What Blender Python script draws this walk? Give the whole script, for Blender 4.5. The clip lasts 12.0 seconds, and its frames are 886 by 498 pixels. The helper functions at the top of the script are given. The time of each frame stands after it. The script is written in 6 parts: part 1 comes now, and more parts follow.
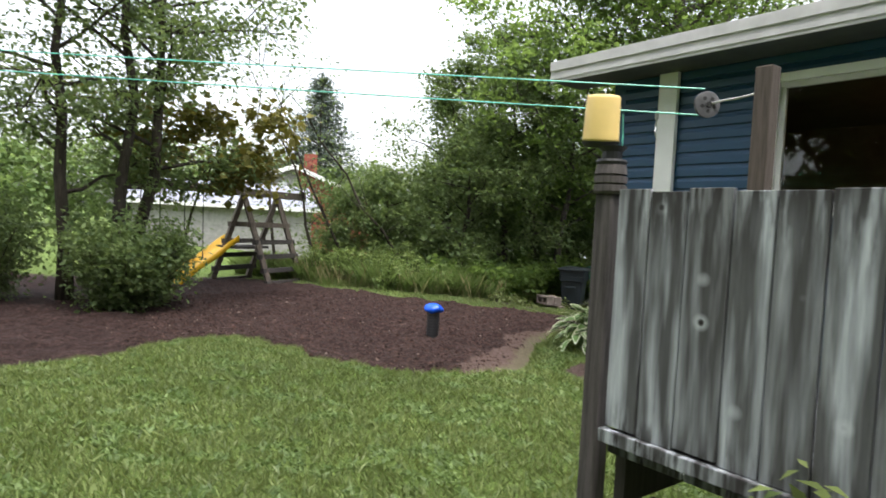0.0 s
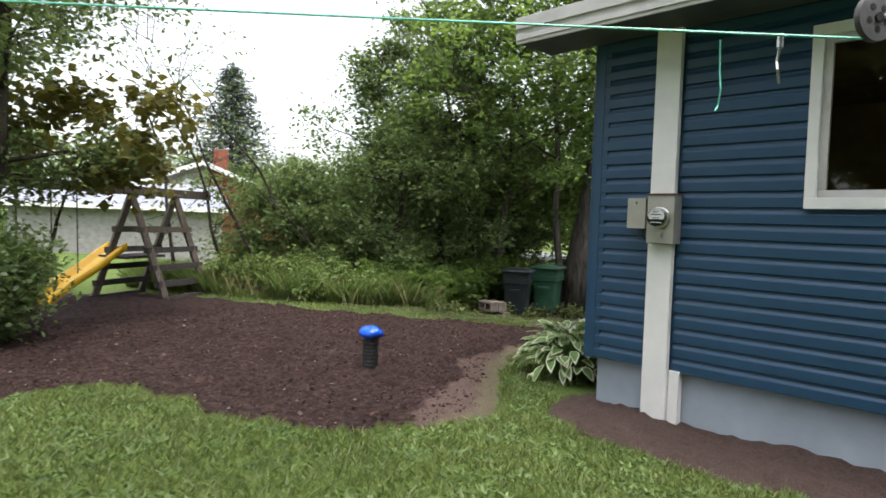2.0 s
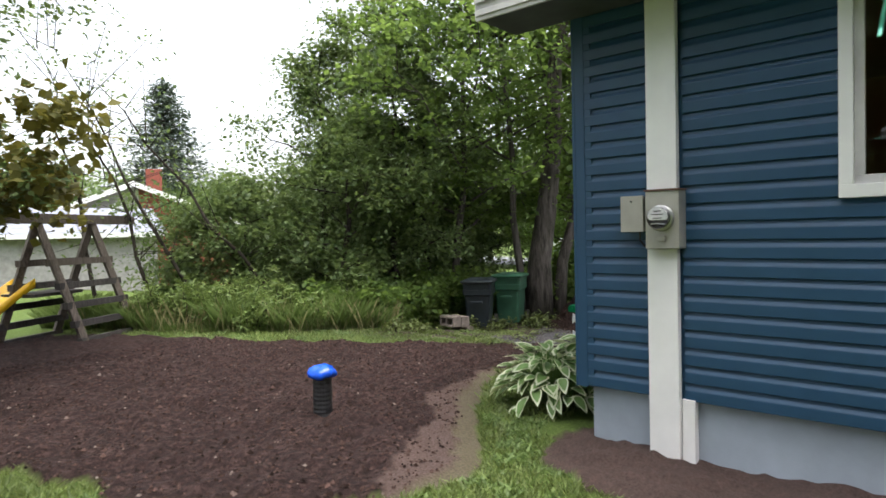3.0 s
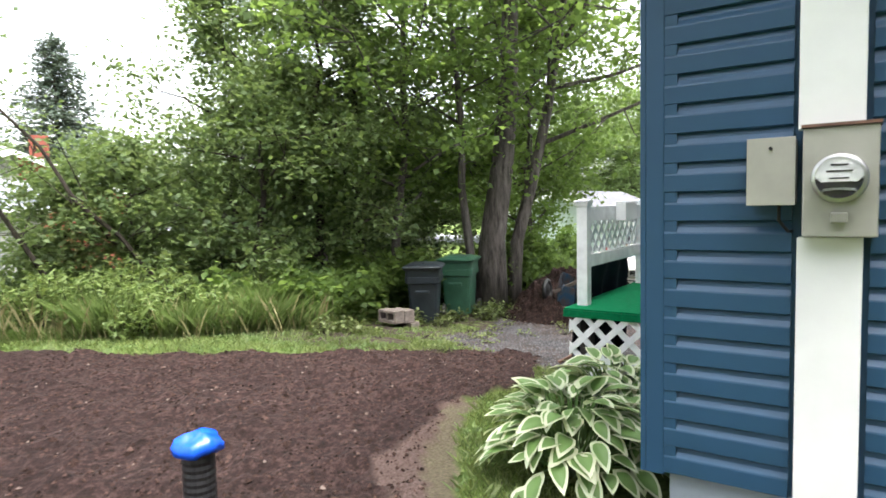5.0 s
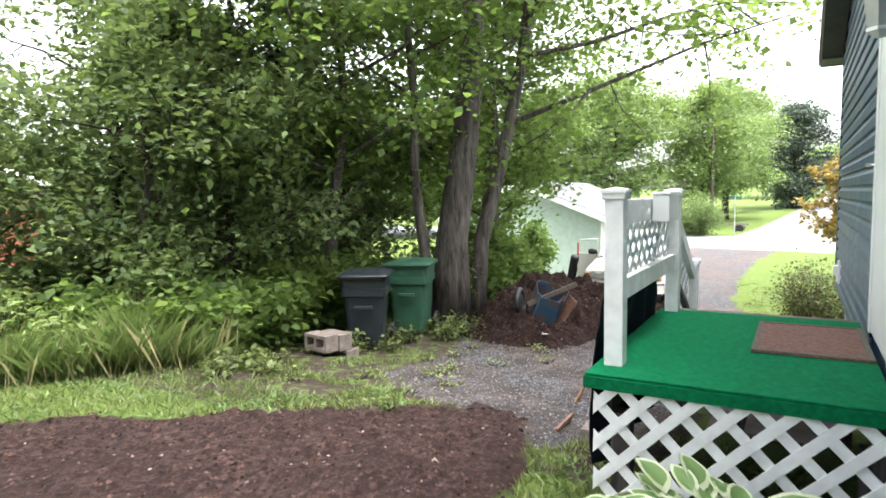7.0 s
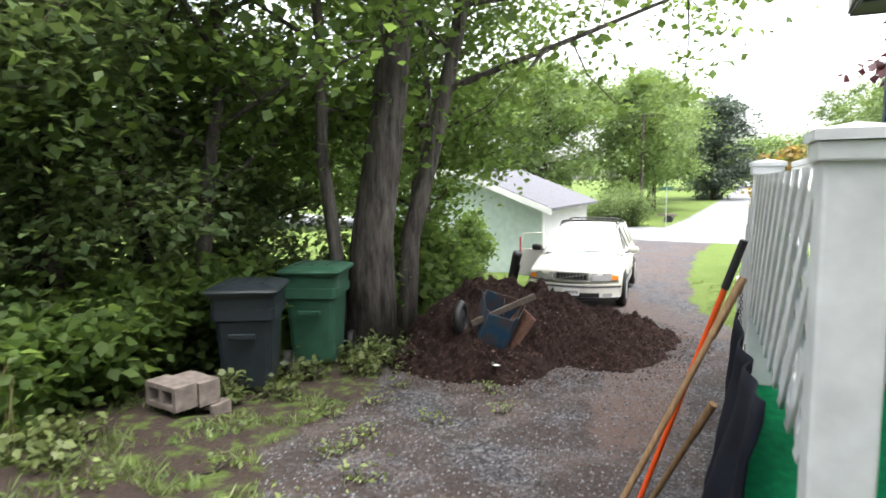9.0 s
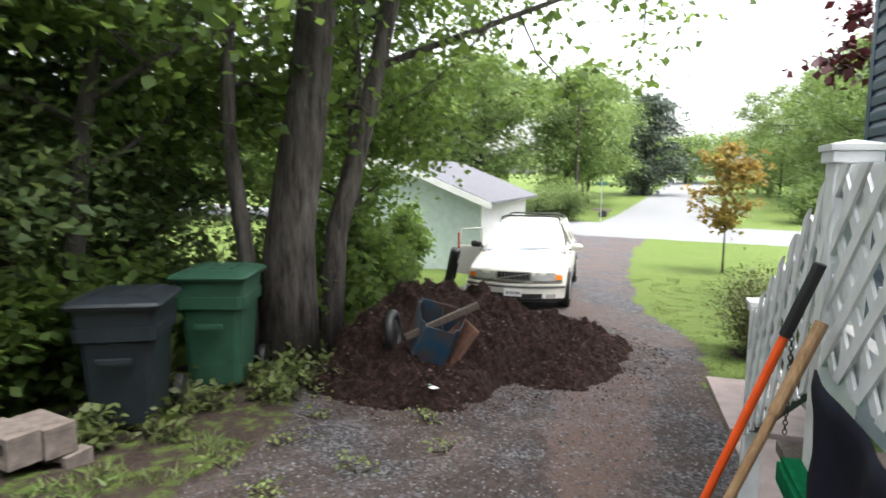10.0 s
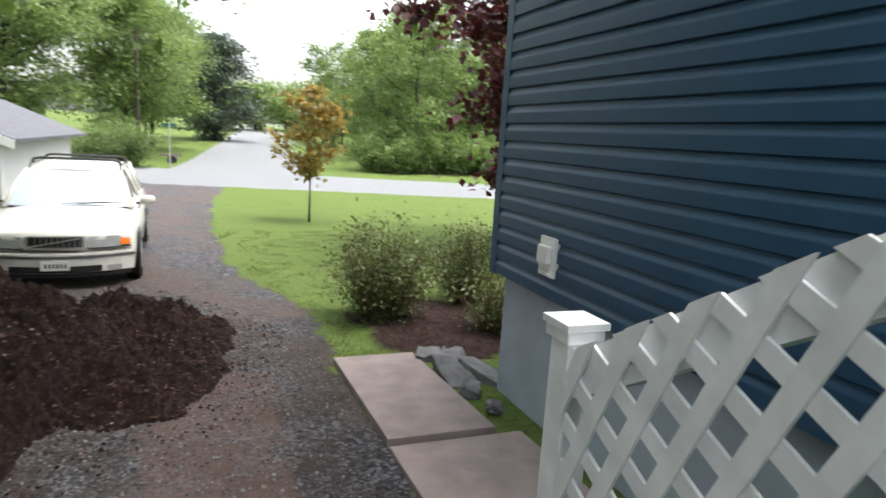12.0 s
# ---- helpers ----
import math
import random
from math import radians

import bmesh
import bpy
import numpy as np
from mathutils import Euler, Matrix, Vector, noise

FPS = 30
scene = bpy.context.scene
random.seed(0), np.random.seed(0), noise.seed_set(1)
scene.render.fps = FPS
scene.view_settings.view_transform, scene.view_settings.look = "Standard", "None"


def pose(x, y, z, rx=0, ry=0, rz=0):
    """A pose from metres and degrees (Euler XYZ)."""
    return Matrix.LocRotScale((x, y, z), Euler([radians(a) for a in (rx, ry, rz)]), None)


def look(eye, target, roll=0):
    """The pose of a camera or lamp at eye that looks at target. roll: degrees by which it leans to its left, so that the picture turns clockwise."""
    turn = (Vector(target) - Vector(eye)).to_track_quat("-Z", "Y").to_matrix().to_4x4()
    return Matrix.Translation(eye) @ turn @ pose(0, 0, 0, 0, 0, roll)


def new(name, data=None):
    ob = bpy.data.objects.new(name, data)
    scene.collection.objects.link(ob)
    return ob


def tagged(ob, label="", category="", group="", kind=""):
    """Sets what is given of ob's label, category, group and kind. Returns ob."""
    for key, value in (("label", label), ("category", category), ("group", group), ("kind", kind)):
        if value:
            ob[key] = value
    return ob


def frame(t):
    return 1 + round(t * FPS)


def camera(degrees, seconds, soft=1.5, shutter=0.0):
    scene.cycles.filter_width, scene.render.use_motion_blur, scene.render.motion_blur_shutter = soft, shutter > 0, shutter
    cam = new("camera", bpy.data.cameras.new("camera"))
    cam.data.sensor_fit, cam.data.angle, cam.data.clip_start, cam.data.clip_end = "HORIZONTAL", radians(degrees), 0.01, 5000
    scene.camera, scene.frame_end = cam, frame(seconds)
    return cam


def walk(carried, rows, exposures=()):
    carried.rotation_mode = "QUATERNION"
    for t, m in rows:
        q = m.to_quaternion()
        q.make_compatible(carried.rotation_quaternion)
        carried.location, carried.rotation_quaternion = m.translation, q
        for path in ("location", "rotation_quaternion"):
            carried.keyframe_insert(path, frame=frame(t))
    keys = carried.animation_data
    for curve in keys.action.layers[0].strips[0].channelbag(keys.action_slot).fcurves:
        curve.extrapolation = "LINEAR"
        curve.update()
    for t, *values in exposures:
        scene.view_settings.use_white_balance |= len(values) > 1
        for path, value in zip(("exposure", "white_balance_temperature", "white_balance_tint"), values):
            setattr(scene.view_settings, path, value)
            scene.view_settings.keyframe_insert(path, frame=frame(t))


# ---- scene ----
cam = camera(71.2, 12.0, 1.6, 0.3)
PATH = [
    (0, (0.212, 0.125, 2.062), (1.43, 1.708, 1.977), 3.1),
    (0.5, (0.143, 0.325, 2.055), (1.312, 1.948, 2.053), 1.8),
    (1, (0.451, 0.764, 2.053), (1.741, 2.292, 2.05), 1.5),
    (1.5, (0.743, 1.127, 2.053), (2.111, 2.583, 1.972), 1.2),
    (2, (1.042, 1.469, 2.093), (2.449, 2.888, 2.01), 2.0),
    (2.5, (1.276, 1.817, 2.067), (2.834, 3.071, 2.017), 0.3),
    (3, (1.646, 2.162, 2.138), (3.161, 3.466, 2.082), -1.3),
    (5, (3.12, 3.634, 2.131), (4.771, 4.755, 1.993), -1.3),
    (5.5, (3.552, 3.947, 2.119), (5.252, 4.988, 1.956), -2.0),
    (6, (3.974, 4.242, 2.119), (5.664, 5.296, 1.936), -0.5),
    (6.5, (4.487, 4.528, 2.142), (6.209, 5.531, 1.973), -1.2),
    (8.5, (6.5, 5.53, 2.075), (8.232, 6.507, 1.865), 0.0),
    (9, (6.989, 5.786, 2.074), (8.816, 6.575, 1.867), -0.4),
    (9.5, (7.405, 5.96, 2.066), (9.261, 6.688, 1.908), -0.2),
    (10, (7.889, 6.108, 2.059), (9.785, 6.702, 1.827), 0.6),
    (10.5, (8.361, 6.235, 2.037), (10.326, 6.458, 1.743), 1.8),
    (11, (8.811, 6.287, 1.995), (10.791, 6.296, 1.709), 3.5),
    (11.5, (9.26, 6.309, 1.954), (11.206, 5.938, 1.676), 4.2),
    (12, (9.662, 6.342, 1.917), (11.498, 5.631, 1.566), 3.5),
]
EXPOSURES = [(0.0, 1.75), (0.5, 1.85), (2.5, 1.65), (3.5, 2.0), (5.5, 2.8), (6.5, 2.9), (8.5, 2.5), (9.5, 2.35), (10.5, 2.1), (12.0, 1.95)]
walk(cam, [(t, look(e, g, r)) for t, e, g, r in PATH], EXPOSURES)

# world, sun, exposure
world = bpy.data.worlds.new("world")
scene.world = world
world.use_nodes = True
wn, wl = world.node_tree.nodes, world.node_tree.links
sky = wn.new("ShaderNodeTexSky")
sky.sky_type, sky.sun_disc = "NISHITA", False
sky.sun_elevation, sky.sun_rotation = radians(74), radians(200)
sky.air_density, sky.dust_density, sky.ozone_density = 1.0, 4.0, 1.0
grey = wn.new("ShaderNodeHueSaturation")
grey.inputs["Saturation"].default_value = 0.28
wl.new(sky.outputs[0], grey.inputs["Color"])
wl.new(grey.outputs[0], wn["Background"].inputs["Color"])
wn["Background"].inputs["Strength"].default_value = 0.15
sun = new("sun", bpy.data.lights.new("sun", "SUN"))
sun.data.energy, sun.data.angle, sun.data.color = 0.7, radians(30), (1.0, 0.97, 0.92)
sun.matrix_world = look((8.6 * math.sin(radians(200)), 8.6 * math.cos(radians(200)), 30), (0, 0, 0))


# ---- materials ----
class Nodes:
    """A material under construction; each call adds one node."""

    def __init__(self, name):
        self.m = bpy.data.materials.new(name)
        self.m.use_nodes = True
        self.n, self.l = self.m.node_tree.nodes, self.m.node_tree.links
        self.b = self.n["Principled BSDF"]
        self.out = self.n["Material Output"]
        self.co = self.n.new("ShaderNodeTexCoord").outputs["Object"]

    def noise(self, scale, detail=4, stretch=(1, 1, 1), rough=0.55):
        mp = self.n.new("ShaderNodeMapping")
        mp.inputs["Scale"].default_value = stretch
        self.l.new(self.co, mp.inputs[0])
        t = self.n.new("ShaderNodeTexNoise")
        t.inputs["Scale"].default_value, t.inputs["Detail"].default_value = scale, detail
        t.inputs["Roughness"].default_value = rough
        self.l.new(mp.outputs[0], t.inputs["Vector"])
        return t.outputs["Fac"]

    def voronoi(self, scale, out="Distance", feature="F1"):
        t = self.n.new("ShaderNodeTexVoronoi")
        t.feature = feature
        t.inputs["Scale"].default_value = scale
        self.l.new(self.co, t.inputs["Vector"])
        return t.outputs[out]

    def ramp(self, fac, stops):
        r = self.n.new("ShaderNodeValToRGB")
        while len(r.color_ramp.elements) < len(stops):
            r.color_ramp.elements.new(0.5)
        for e, (p, c) in zip(r.color_ramp.elements, stops):
            e.position, e.color = p, (*c, 1) if len(c) == 3 else c
        self.l.new(fac, r.inputs[0])
        return r.outputs[0]

    def mix(self, fac, a, b, how="MIX"):
        x = self.n.new("ShaderNodeMix")
        x.data_type, x.blend_type = "RGBA", how
        for sock, v in ((x.inputs[0], fac), (x.inputs[6], a), (x.inputs[7], b)):
            if isinstance(v, (int, float)):
                sock.default_value = v
            elif isinstance(v, tuple):
                sock.default_value = (*v, 1)
            else:
                self.l.new(v, sock)
        return x.outputs[2]

    def bump(self, h, strength=0.3, dist=0.01):
        b = self.n.new("ShaderNodeBump")
        b.inputs["Strength"].default_value, b.inputs["Distance"].default_value = strength, dist
        self.l.new(h, b.inputs["Height"])
        self.l.new(b.outputs[0], self.b.inputs["Normal"])

    def info(self, out="Random"):
        return self.n.new("ShaderNodeObjectInfo").outputs[out]

    def island(self):
        return self.n.new("ShaderNodeNewGeometry").outputs["Random Per Island"]

    def put(self, color, rough=0.6, metal=0.0, spec=0.5):
        for k, v in (("Base Color", color), ("Roughness", rough), ("Metallic", metal), ("Specular IOR Level", spec)):
            if isinstance(v, tuple):
                self.b.inputs[k].default_value = (*v, 1)
            elif isinstance(v, (int, float)):
                self.b.inputs[k].default_value = v
            else:
                self.l.new(v, self.b.inputs[k])
        return self.m


def scaled(c, k):
    return tuple(min(1, v * k) for v in c)


def plain(name, c, rough=0.5, metal=0.0, vary=0.2, scale=6, spec=0.5, bump=0.1):
    """A paint or plastic with soft stains and fine relief."""
    m = Nodes(name)
    col = m.ramp(m.noise(scale, 5), [(0.3, scaled(c, 1 - vary)), (0.7, scaled(c, 1 + vary))])
    m.bump(m.noise(scale * 30, 3), bump, 0.002)
    return m.put(col, rough, metal, spec)


def wood(name, dark, light, axis=2, rough=0.8, rings=18):
    m = Nodes(name)
    st = [1, 1, 1]
    st[axis] = 0.06
    g = m.noise(rings * 3, 6, tuple(st), 0.7)
    big = m.noise(2.5, 4, tuple([1 if i != axis else 0.35 for i in range(3)]))
    col = m.mix(big, m.ramp(g, [(0.32, dark), (0.68, light)]), m.ramp(g, [(0.3, scaled(dark, 0.5)), (0.7, scaled(light, 0.65))]))
    k = m.mix(m.ramp(m.info(), [(0, (0.0,) * 3), (1, (0.6,) * 3)]), col, scaled(dark, 0.7))
    m.bump(g, 0.5, 0.004)
    return m.put(k, rough, spec=0.3)


def leafy(name, dark, light, trans=0.35, rough=0.5, edge=None):
    m = Nodes(name)
    fac = m.island()
    col = m.ramp(fac, [(0.0, dark), (0.55, scaled(light, 0.75)), (1.0, light)])
    big = m.noise(0.6, 3)
    col = m.mix(m.ramp(big, [(0.35, (0, 0, 0)), (0.7, (0.6,) * 3)]), col, scaled(dark, 0.9))
    m.put(col, rough, spec=0.35)
    t = m.n.new("ShaderNodeBsdfTranslucent")
    m.l.new(m.mix(0.5, col, (light[0] * 1.3, light[1] * 1.2, light[2] * 0.75)), t.inputs[0])
    x = m.n.new("ShaderNodeMixShader")
    x.inputs[0].default_value = trans
    m.l.new(m.b.outputs[0], x.inputs[1])
    m.l.new(t.outputs[0], x.inputs[2])
    m.l.new(x.outputs[0], m.out.inputs[0])
    return m.m


def siding(name, c):
    m = Nodes(name)
    st = m.noise(3.0, 5, (1, 1, 0.4))
    gr = m.noise(60, 3, (0.15, 0.15, 3))
    col = m.mix(m.ramp(m.info(), [(0, (0,) * 3), (1, (0.5,) * 3)]), m.ramp(st, [(0.3, scaled(c, 0.85)), (0.75, scaled(c, 1.15))]), scaled(c, 0.9))
    m.bump(gr, 0.12, 0.002)
    return m.put(col, m.ramp(st, [(0.3, (0.4,) * 3), (0.8, (0.55,) * 3)]), spec=0.5)


def barky(name, dark, light):
    m = Nodes(name)
    v = m.noise(14, 6, (1, 1, 0.16), 0.7)
    b = m.noise(1.5, 3)
    col = m.mix(m.ramp(b, [(0.4, (0,) * 3), (0.7, (0.5,) * 3)]), m.ramp(v, [(0.35, dark), (0.65, light)]), scaled(dark, 1.2))
    m.bump(v, 0.9, 0.03)
    return m.put(col, 0.9, spec=0.2)


def ground_material():
    m = Nodes("ground_cover")
    zone = m.n.new("ShaderNodeVertexColor")
    zone.layer_name = "zone"
    sep = m.n.new("ShaderNodeSeparateColor")
    m.l.new(zone.outputs[0], sep.inputs[0])
    zone2 = m.n.new("ShaderNodeVertexColor")
    zone2.layer_name = "zone_b"
    sep2 = m.n.new("ShaderNodeSeparateColor")
    m.l.new(zone2.outputs[0], sep2.inputs[0])
    lawn = m.mix(m.noise(0.8, 3), m.ramp(m.noise(45, 5), [(0.3, (0.035, 0.06, 0.012)), (0.55, (0.095, 0.16, 0.03)), (0.75, (0.17, 0.25, 0.06))]),
                 m.ramp(m.noise(30, 5), [(0.3, (0.06, 0.08, 0.02)), (0.7, (0.2, 0.26, 0.07))]))
    soil = m.ramp(m.noise(16, 10, rough=0.82), [(0.36, (0.008, 0.005, 0.005)), (0.5, (0.036, 0.02, 0.018)), (0.66, (0.12, 0.072, 0.064))])
    soil = m.mix(m.ramp(m.noise(2.2, 5), [(0.4, (0,) * 3), (0.7, (0.55,) * 3)]), soil, (0.022, 0.012, 0.011))
    sand = m.ramp(m.noise(60, 6), [(0.3, (0.09, 0.06, 0.052)), (0.7, (0.21, 0.148, 0.13))])
    stone = m.ramp(m.voronoi(42, "Color"), [(0.1, (0.025, 0.025, 0.029)), (0.5, (0.07, 0.069, 0.076)), (0.9, (0.2, 0.2, 0.215))])
    gravel = m.mix(m.ramp(m.noise(1.2, 4), [(0.42, (0,) * 3), (0.62, (0.75,) * 3)]), stone, m.ramp(m.noise(40, 6), [(0.3, (0.05, 0.035, 0.03)), (0.7, (0.2, 0.15, 0.13))]))
    road = m.ramp(m.noise(90, 5), [(0.3, (0.16, 0.165, 0.175)), (0.7, (0.27, 0.275, 0.285))])
    mud = m.ramp(m.noise(35, 7, rough=0.7), [(0.3, (0.024, 0.017, 0.014)), (0.7, (0.092, 0.066, 0.058))])
    gravel = m.mix(sep2.outputs[1], gravel, m.mix(m.ramp(m.noise(2.3, 5), [(0.38, (0,) * 3), (0.58, (0.85,) * 3)]), gravel, mud))
    rough = m.mix(m.ramp(m.noise(6, 5), [(0.36, (0,) * 3), (0.5, (1,) * 3)]), lawn, mud)
    lawn = m.mix(sep2.outputs[2], lawn, rough)
    col = m.mix(sep.outputs[0], lawn, soil)
    col = m.mix(sep.outputs[1], col, gravel)
    col = m.mix(sep.outputs[2], col, sand)
    col = m.mix(sep2.outputs[0], col, road)
    m.bump(m.noise(26, 9, rough=0.75), 1.0, 0.045)
    return m.put(col, 0.95, spec=0.2)


def glassy(name, tint=(1, 1, 1), rough=0.02):
    m = Nodes(name)
    m.put(tint, rough)
    m.b.inputs["Transmission Weight"].default_value = 1.0
    m.b.inputs["IOR"].default_value = 1.45
    return m.m


def glowing(name, c, strength):
    m = Nodes(name)
    m.put(c, 0.5)
    m.b.inputs["Emission Color"].default_value = (*c, 1)
    m.b.inputs["Emission Strength"].default_value = strength
    return m.m


M_SIDE = siding("blue_vinyl_siding", (0.016, 0.062, 0.126))
M_WHITE = plain("white_vinyl_paint", (0.8, 0.8, 0.79), 0.45, vary=0.06, scale=3)
M_DIRTY = plain("dirty_white_paint", (0.72, 0.73, 0.74), 0.5, vary=0.14, scale=9)
M_CONC = plain("painted_concrete_foundation", (0.33, 0.38, 0.44), 0.8, vary=0.12, scale=3, bump=0.4)
M_METAL = plain("grey_painted_metal", (0.38, 0.37, 0.33), 0.45, 0.3, 0.12, 5)
M_CHROME = plain("galvanised_metal", (0.55, 0.55, 0.55), 0.3, 0.9, 0.15, 20)
M_SHINGLE = plain("dark_shingle", (0.045, 0.035, 0.035), 0.95, vary=0.5, scale=30, bump=0.8)
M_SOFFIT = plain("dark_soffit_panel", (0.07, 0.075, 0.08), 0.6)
M_FASCIA = plain("white_metal_fascia", (0.55, 0.54, 0.53), 0.4, vary=0.15, scale=4)


def fence_board():
    m = Nodes("weathered_grey_board")
    g = m.noise(50, 6, (1, 1, 0.05), 0.7)
    drip = m.noise(16, 3, (1, 1, 0.09), 0.5)
    base = m.ramp(g, [(0.3, (0.25, 0.27, 0.295)), (0.7, (0.55, 0.59, 0.62))])
    base = m.mix(m.ramp(drip, [(0.42, (0.85,) * 3), (0.62, (0, 0, 0))]), base, (0.04, 0.038, 0.036))
    base = m.mix(m.ramp(m.info(), [(0, (0,) * 3), (0.55, (0.06,) * 3), (1, (0.5,) * 3)]), base, (0.035, 0.032, 0.03))
    knot = m.voronoi(5.5)
    base = m.mix(m.ramp(knot, [(0.025, (1,) * 3), (0.05, (0,) * 3)]), base, (0.02, 0.017, 0.015))
    base = m.mix(m.ramp(knot, [(0.05, (0,) * 3), (0.07, (0.6,) * 3), (0.16, (0,) * 3)]), base, (0.5, 0.53, 0.56))
    sep = m.n.new("ShaderNodeSeparateXYZ")
    m.l.new(m.co, sep.inputs[0])
    third = m.n.new("ShaderNodeMath")
    third.operation = "MULTIPLY"
    third.inputs[1].default_value = 1 / 3
    m.l.new(sep.outputs[2], third.inputs[0])
    ends = m.ramp(third.outputs[0], [(0.465, (1,) * 3), (0.51, (0.15,) * 3), (0.64, (0.1,) * 3), (0.735, (1,) * 3)])
    runs = m.ramp(m.noise(30, 4, (1, 1, 0.12), 0.6), [(0.44, (0, 0, 0)), (0.56, (1, 1, 1))])
    base = m.mix(m.mix(1.0, ends, runs, "MULTIPLY"), base, (0.035, 0.033, 0.032))
    m.bump(g, 0.5, 0.004)
    return m.put(base, 0.85, spec=0.2)


M_OLDWOOD = fence_board()
M_DARKWOOD = wood("weathered_dark_post", (0.04, 0.036, 0.035), (0.17, 0.15, 0.145))
M_BROWNWOOD = wood("grey_brown_timber", (0.07, 0.055, 0.045), (0.24, 0.2, 0.17))
M_HANDLE = wood("tool_handle_wood", (0.2, 0.11, 0.05), (0.42, 0.28, 0.16))
M_CARPET = plain("green_turf_carpet", (0.002, 0.13, 0.05), 0.95, vary=0.25, scale=40, spec=0.1, bump=0.9)
M_MAT = plain("brown_door_mat", (0.17, 0.1, 0.085), 0.95, vary=0.3, scale=50, spec=0.1, bump=0.9)
M_NAVY = plain("navy_fabric", (0.008, 0.009, 0.016), 0.85, vary=0.4, scale=7, spec=0.15, bump=0.4)
M_PINK = plain("pink_print", (0.55, 0.08, 0.16), 0.8)
M_ORANGE = plain("orange_fibreglass", (0.75, 0.09, 0.015), 0.35)
M_BLACK = plain("black_rubber", (0.012, 0.012, 0.013), 0.55, vary=0.3)
M_BINDARK = plain("charcoal_bin_plastic", (0.014, 0.02, 0.026), 0.45, vary=0.25)
M_BINGREEN = plain("green_bin_plastic", (0.03, 0.095, 0.058), 0.45, vary=0.2)
M_BLUEBAG = plain("blue_plastic_bag", (0.01, 0.09, 0.65), 0.25, vary=0.2, scale=20)
M_BLACKPIPE = plain("black_corrugated_pipe", (0.02, 0.02, 0.022), 0.45)
M_YELLOW = plain("yellow_plastic_pail", (0.75, 0.55, 0.2), 0.5, vary=0.1)
M_SLIDE = plain("yellow_slide_plastic", (0.85, 0.5, 0.01), 0.35, vary=0.05)
M_CLAY = plain("grey_block_concrete", (0.17, 0.14, 0.125), 0.9, vary=0.4, scale=12, bump=0.6)
M_SLAB = plain("pinkish_concrete_slab", (0.23, 0.185, 0.178), 0.85, vary=0.2, scale=5, bump=0.5)
M_ROCK = plain("grey_slate_rock", (0.1, 0.1, 0.105), 0.8, vary=0.4, scale=8, bump=0.8)
M_BARK = barky("grey_bark", (0.035, 0.03, 0.027), (0.17, 0.15, 0.135))
M_TWIG = barky("dark_twig_bark", (0.02, 0.017, 0.014), (0.09, 0.075, 0.06))

def topsoil(name):
    m = Nodes(name)
    f = m.noise(18, 9, rough=0.8)
    # Shade of the trees is put into these tones, darker than the bed's soil.
    col = m.ramp(f, [(0.38, (0.006, 0.0035, 0.0035)), (0.5, (0.021, 0.012, 0.0105)), (0.66, (0.07, 0.042, 0.036))])
    col = m.mix(m.ramp(m.noise(2.5, 4), [(0.4, (0,) * 3), (0.7, (0.6,) * 3)]), col, (0.02, 0.011, 0.009))
    m.bump(m.noise(35, 8, rough=0.75), 1.0, 0.05)
    return m.put(col, 0.97, spec=0.15)


M_SOIL = topsoil("tree_shaded_topsoil")
M_CLOD = Nodes("soil_clods")
M_CLOD = M_CLOD.put(M_CLOD.ramp(M_CLOD.island(), [(0, (0.012, 0.007, 0.006)), (0.55, (0.045, 0.026, 0.021)), (0.97, (0.1, 0.06, 0.05)), (1, (0.22, 0.18, 0.16))]), 0.95, spec=0.15)
M_PEBBLE = Nodes("gravel_stones")
M_PEBBLE = M_PEBBLE.put(M_PEBBLE.ramp(M_PEBBLE.island(), [(0, (0.025, 0.025, 0.029)), (0.6, (0.075, 0.074, 0.08)), (1, (0.19, 0.19, 0.2))]), 0.8)
M_CARWHITE = plain("white_car_paint", (0.7, 0.68, 0.63), 0.22, vary=0.04, scale=1, bump=0.0)
M_CARGLASS = plain("dark_car_glass", (0.03, 0.04, 0.045), 0.05, vary=0.1, spec=1.0, bump=0.0)
# Pale, part-metallic base paints the sky's reflection on the screen.
M_SCREEN = plain("windscreen_sky_sheen", (0.45, 0.5, 0.52), 0.06, 0.65, 0.08, 1, 1.0, 0.0)
M_LAMPGLASS = plain("headlamp_lens", (0.5, 0.5, 0.5), 0.08, 0.3, spec=0.9)
M_AMBER = plain("amber_lens", (0.8, 0.2, 0.02), 0.15)
M_REDLENS = plain("red_plastic", (0.55, 0.04, 0.05), 0.3)
# Shaded tone of the garage walls; the lit side wall takes plain white.
M_SHED = plain("shaded_mint_shed_paint", (0.5, 0.58, 0.55), 0.6, vary=0.1)
M_SHEDROOF = plain("grey_shed_roofing", (0.1, 0.1, 0.115), 0.75, vary=0.3, scale=10)
M_BRICK = plain("red_brick", (0.25, 0.07, 0.045), 0.85, vary=0.25, scale=12)
M_NWALL = plain("pale_grey_siding", (0.3, 0.29, 0.28), 0.6)
M_NROOF = plain("pale_grey_roof", (0.24, 0.25, 0.3), 0.6)
M_BARROW = Nodes("faded_blue_steel")
M_BARROW.bump(M_BARROW.noise(30, 5), 0.4, 0.004)
M_BARROW = M_BARROW.put(M_BARROW.ramp(M_BARROW.noise(4, 6), [(0.36, (0.015, 0.075, 0.15)), (0.46, (0.05, 0.08, 0.11)), (0.58, (0.1, 0.06, 0.05))]), 0.6, 0.1)
M_RUST = plain("rusty_steel", (0.16, 0.085, 0.06), 0.7, 0.3, 0.4, 15)
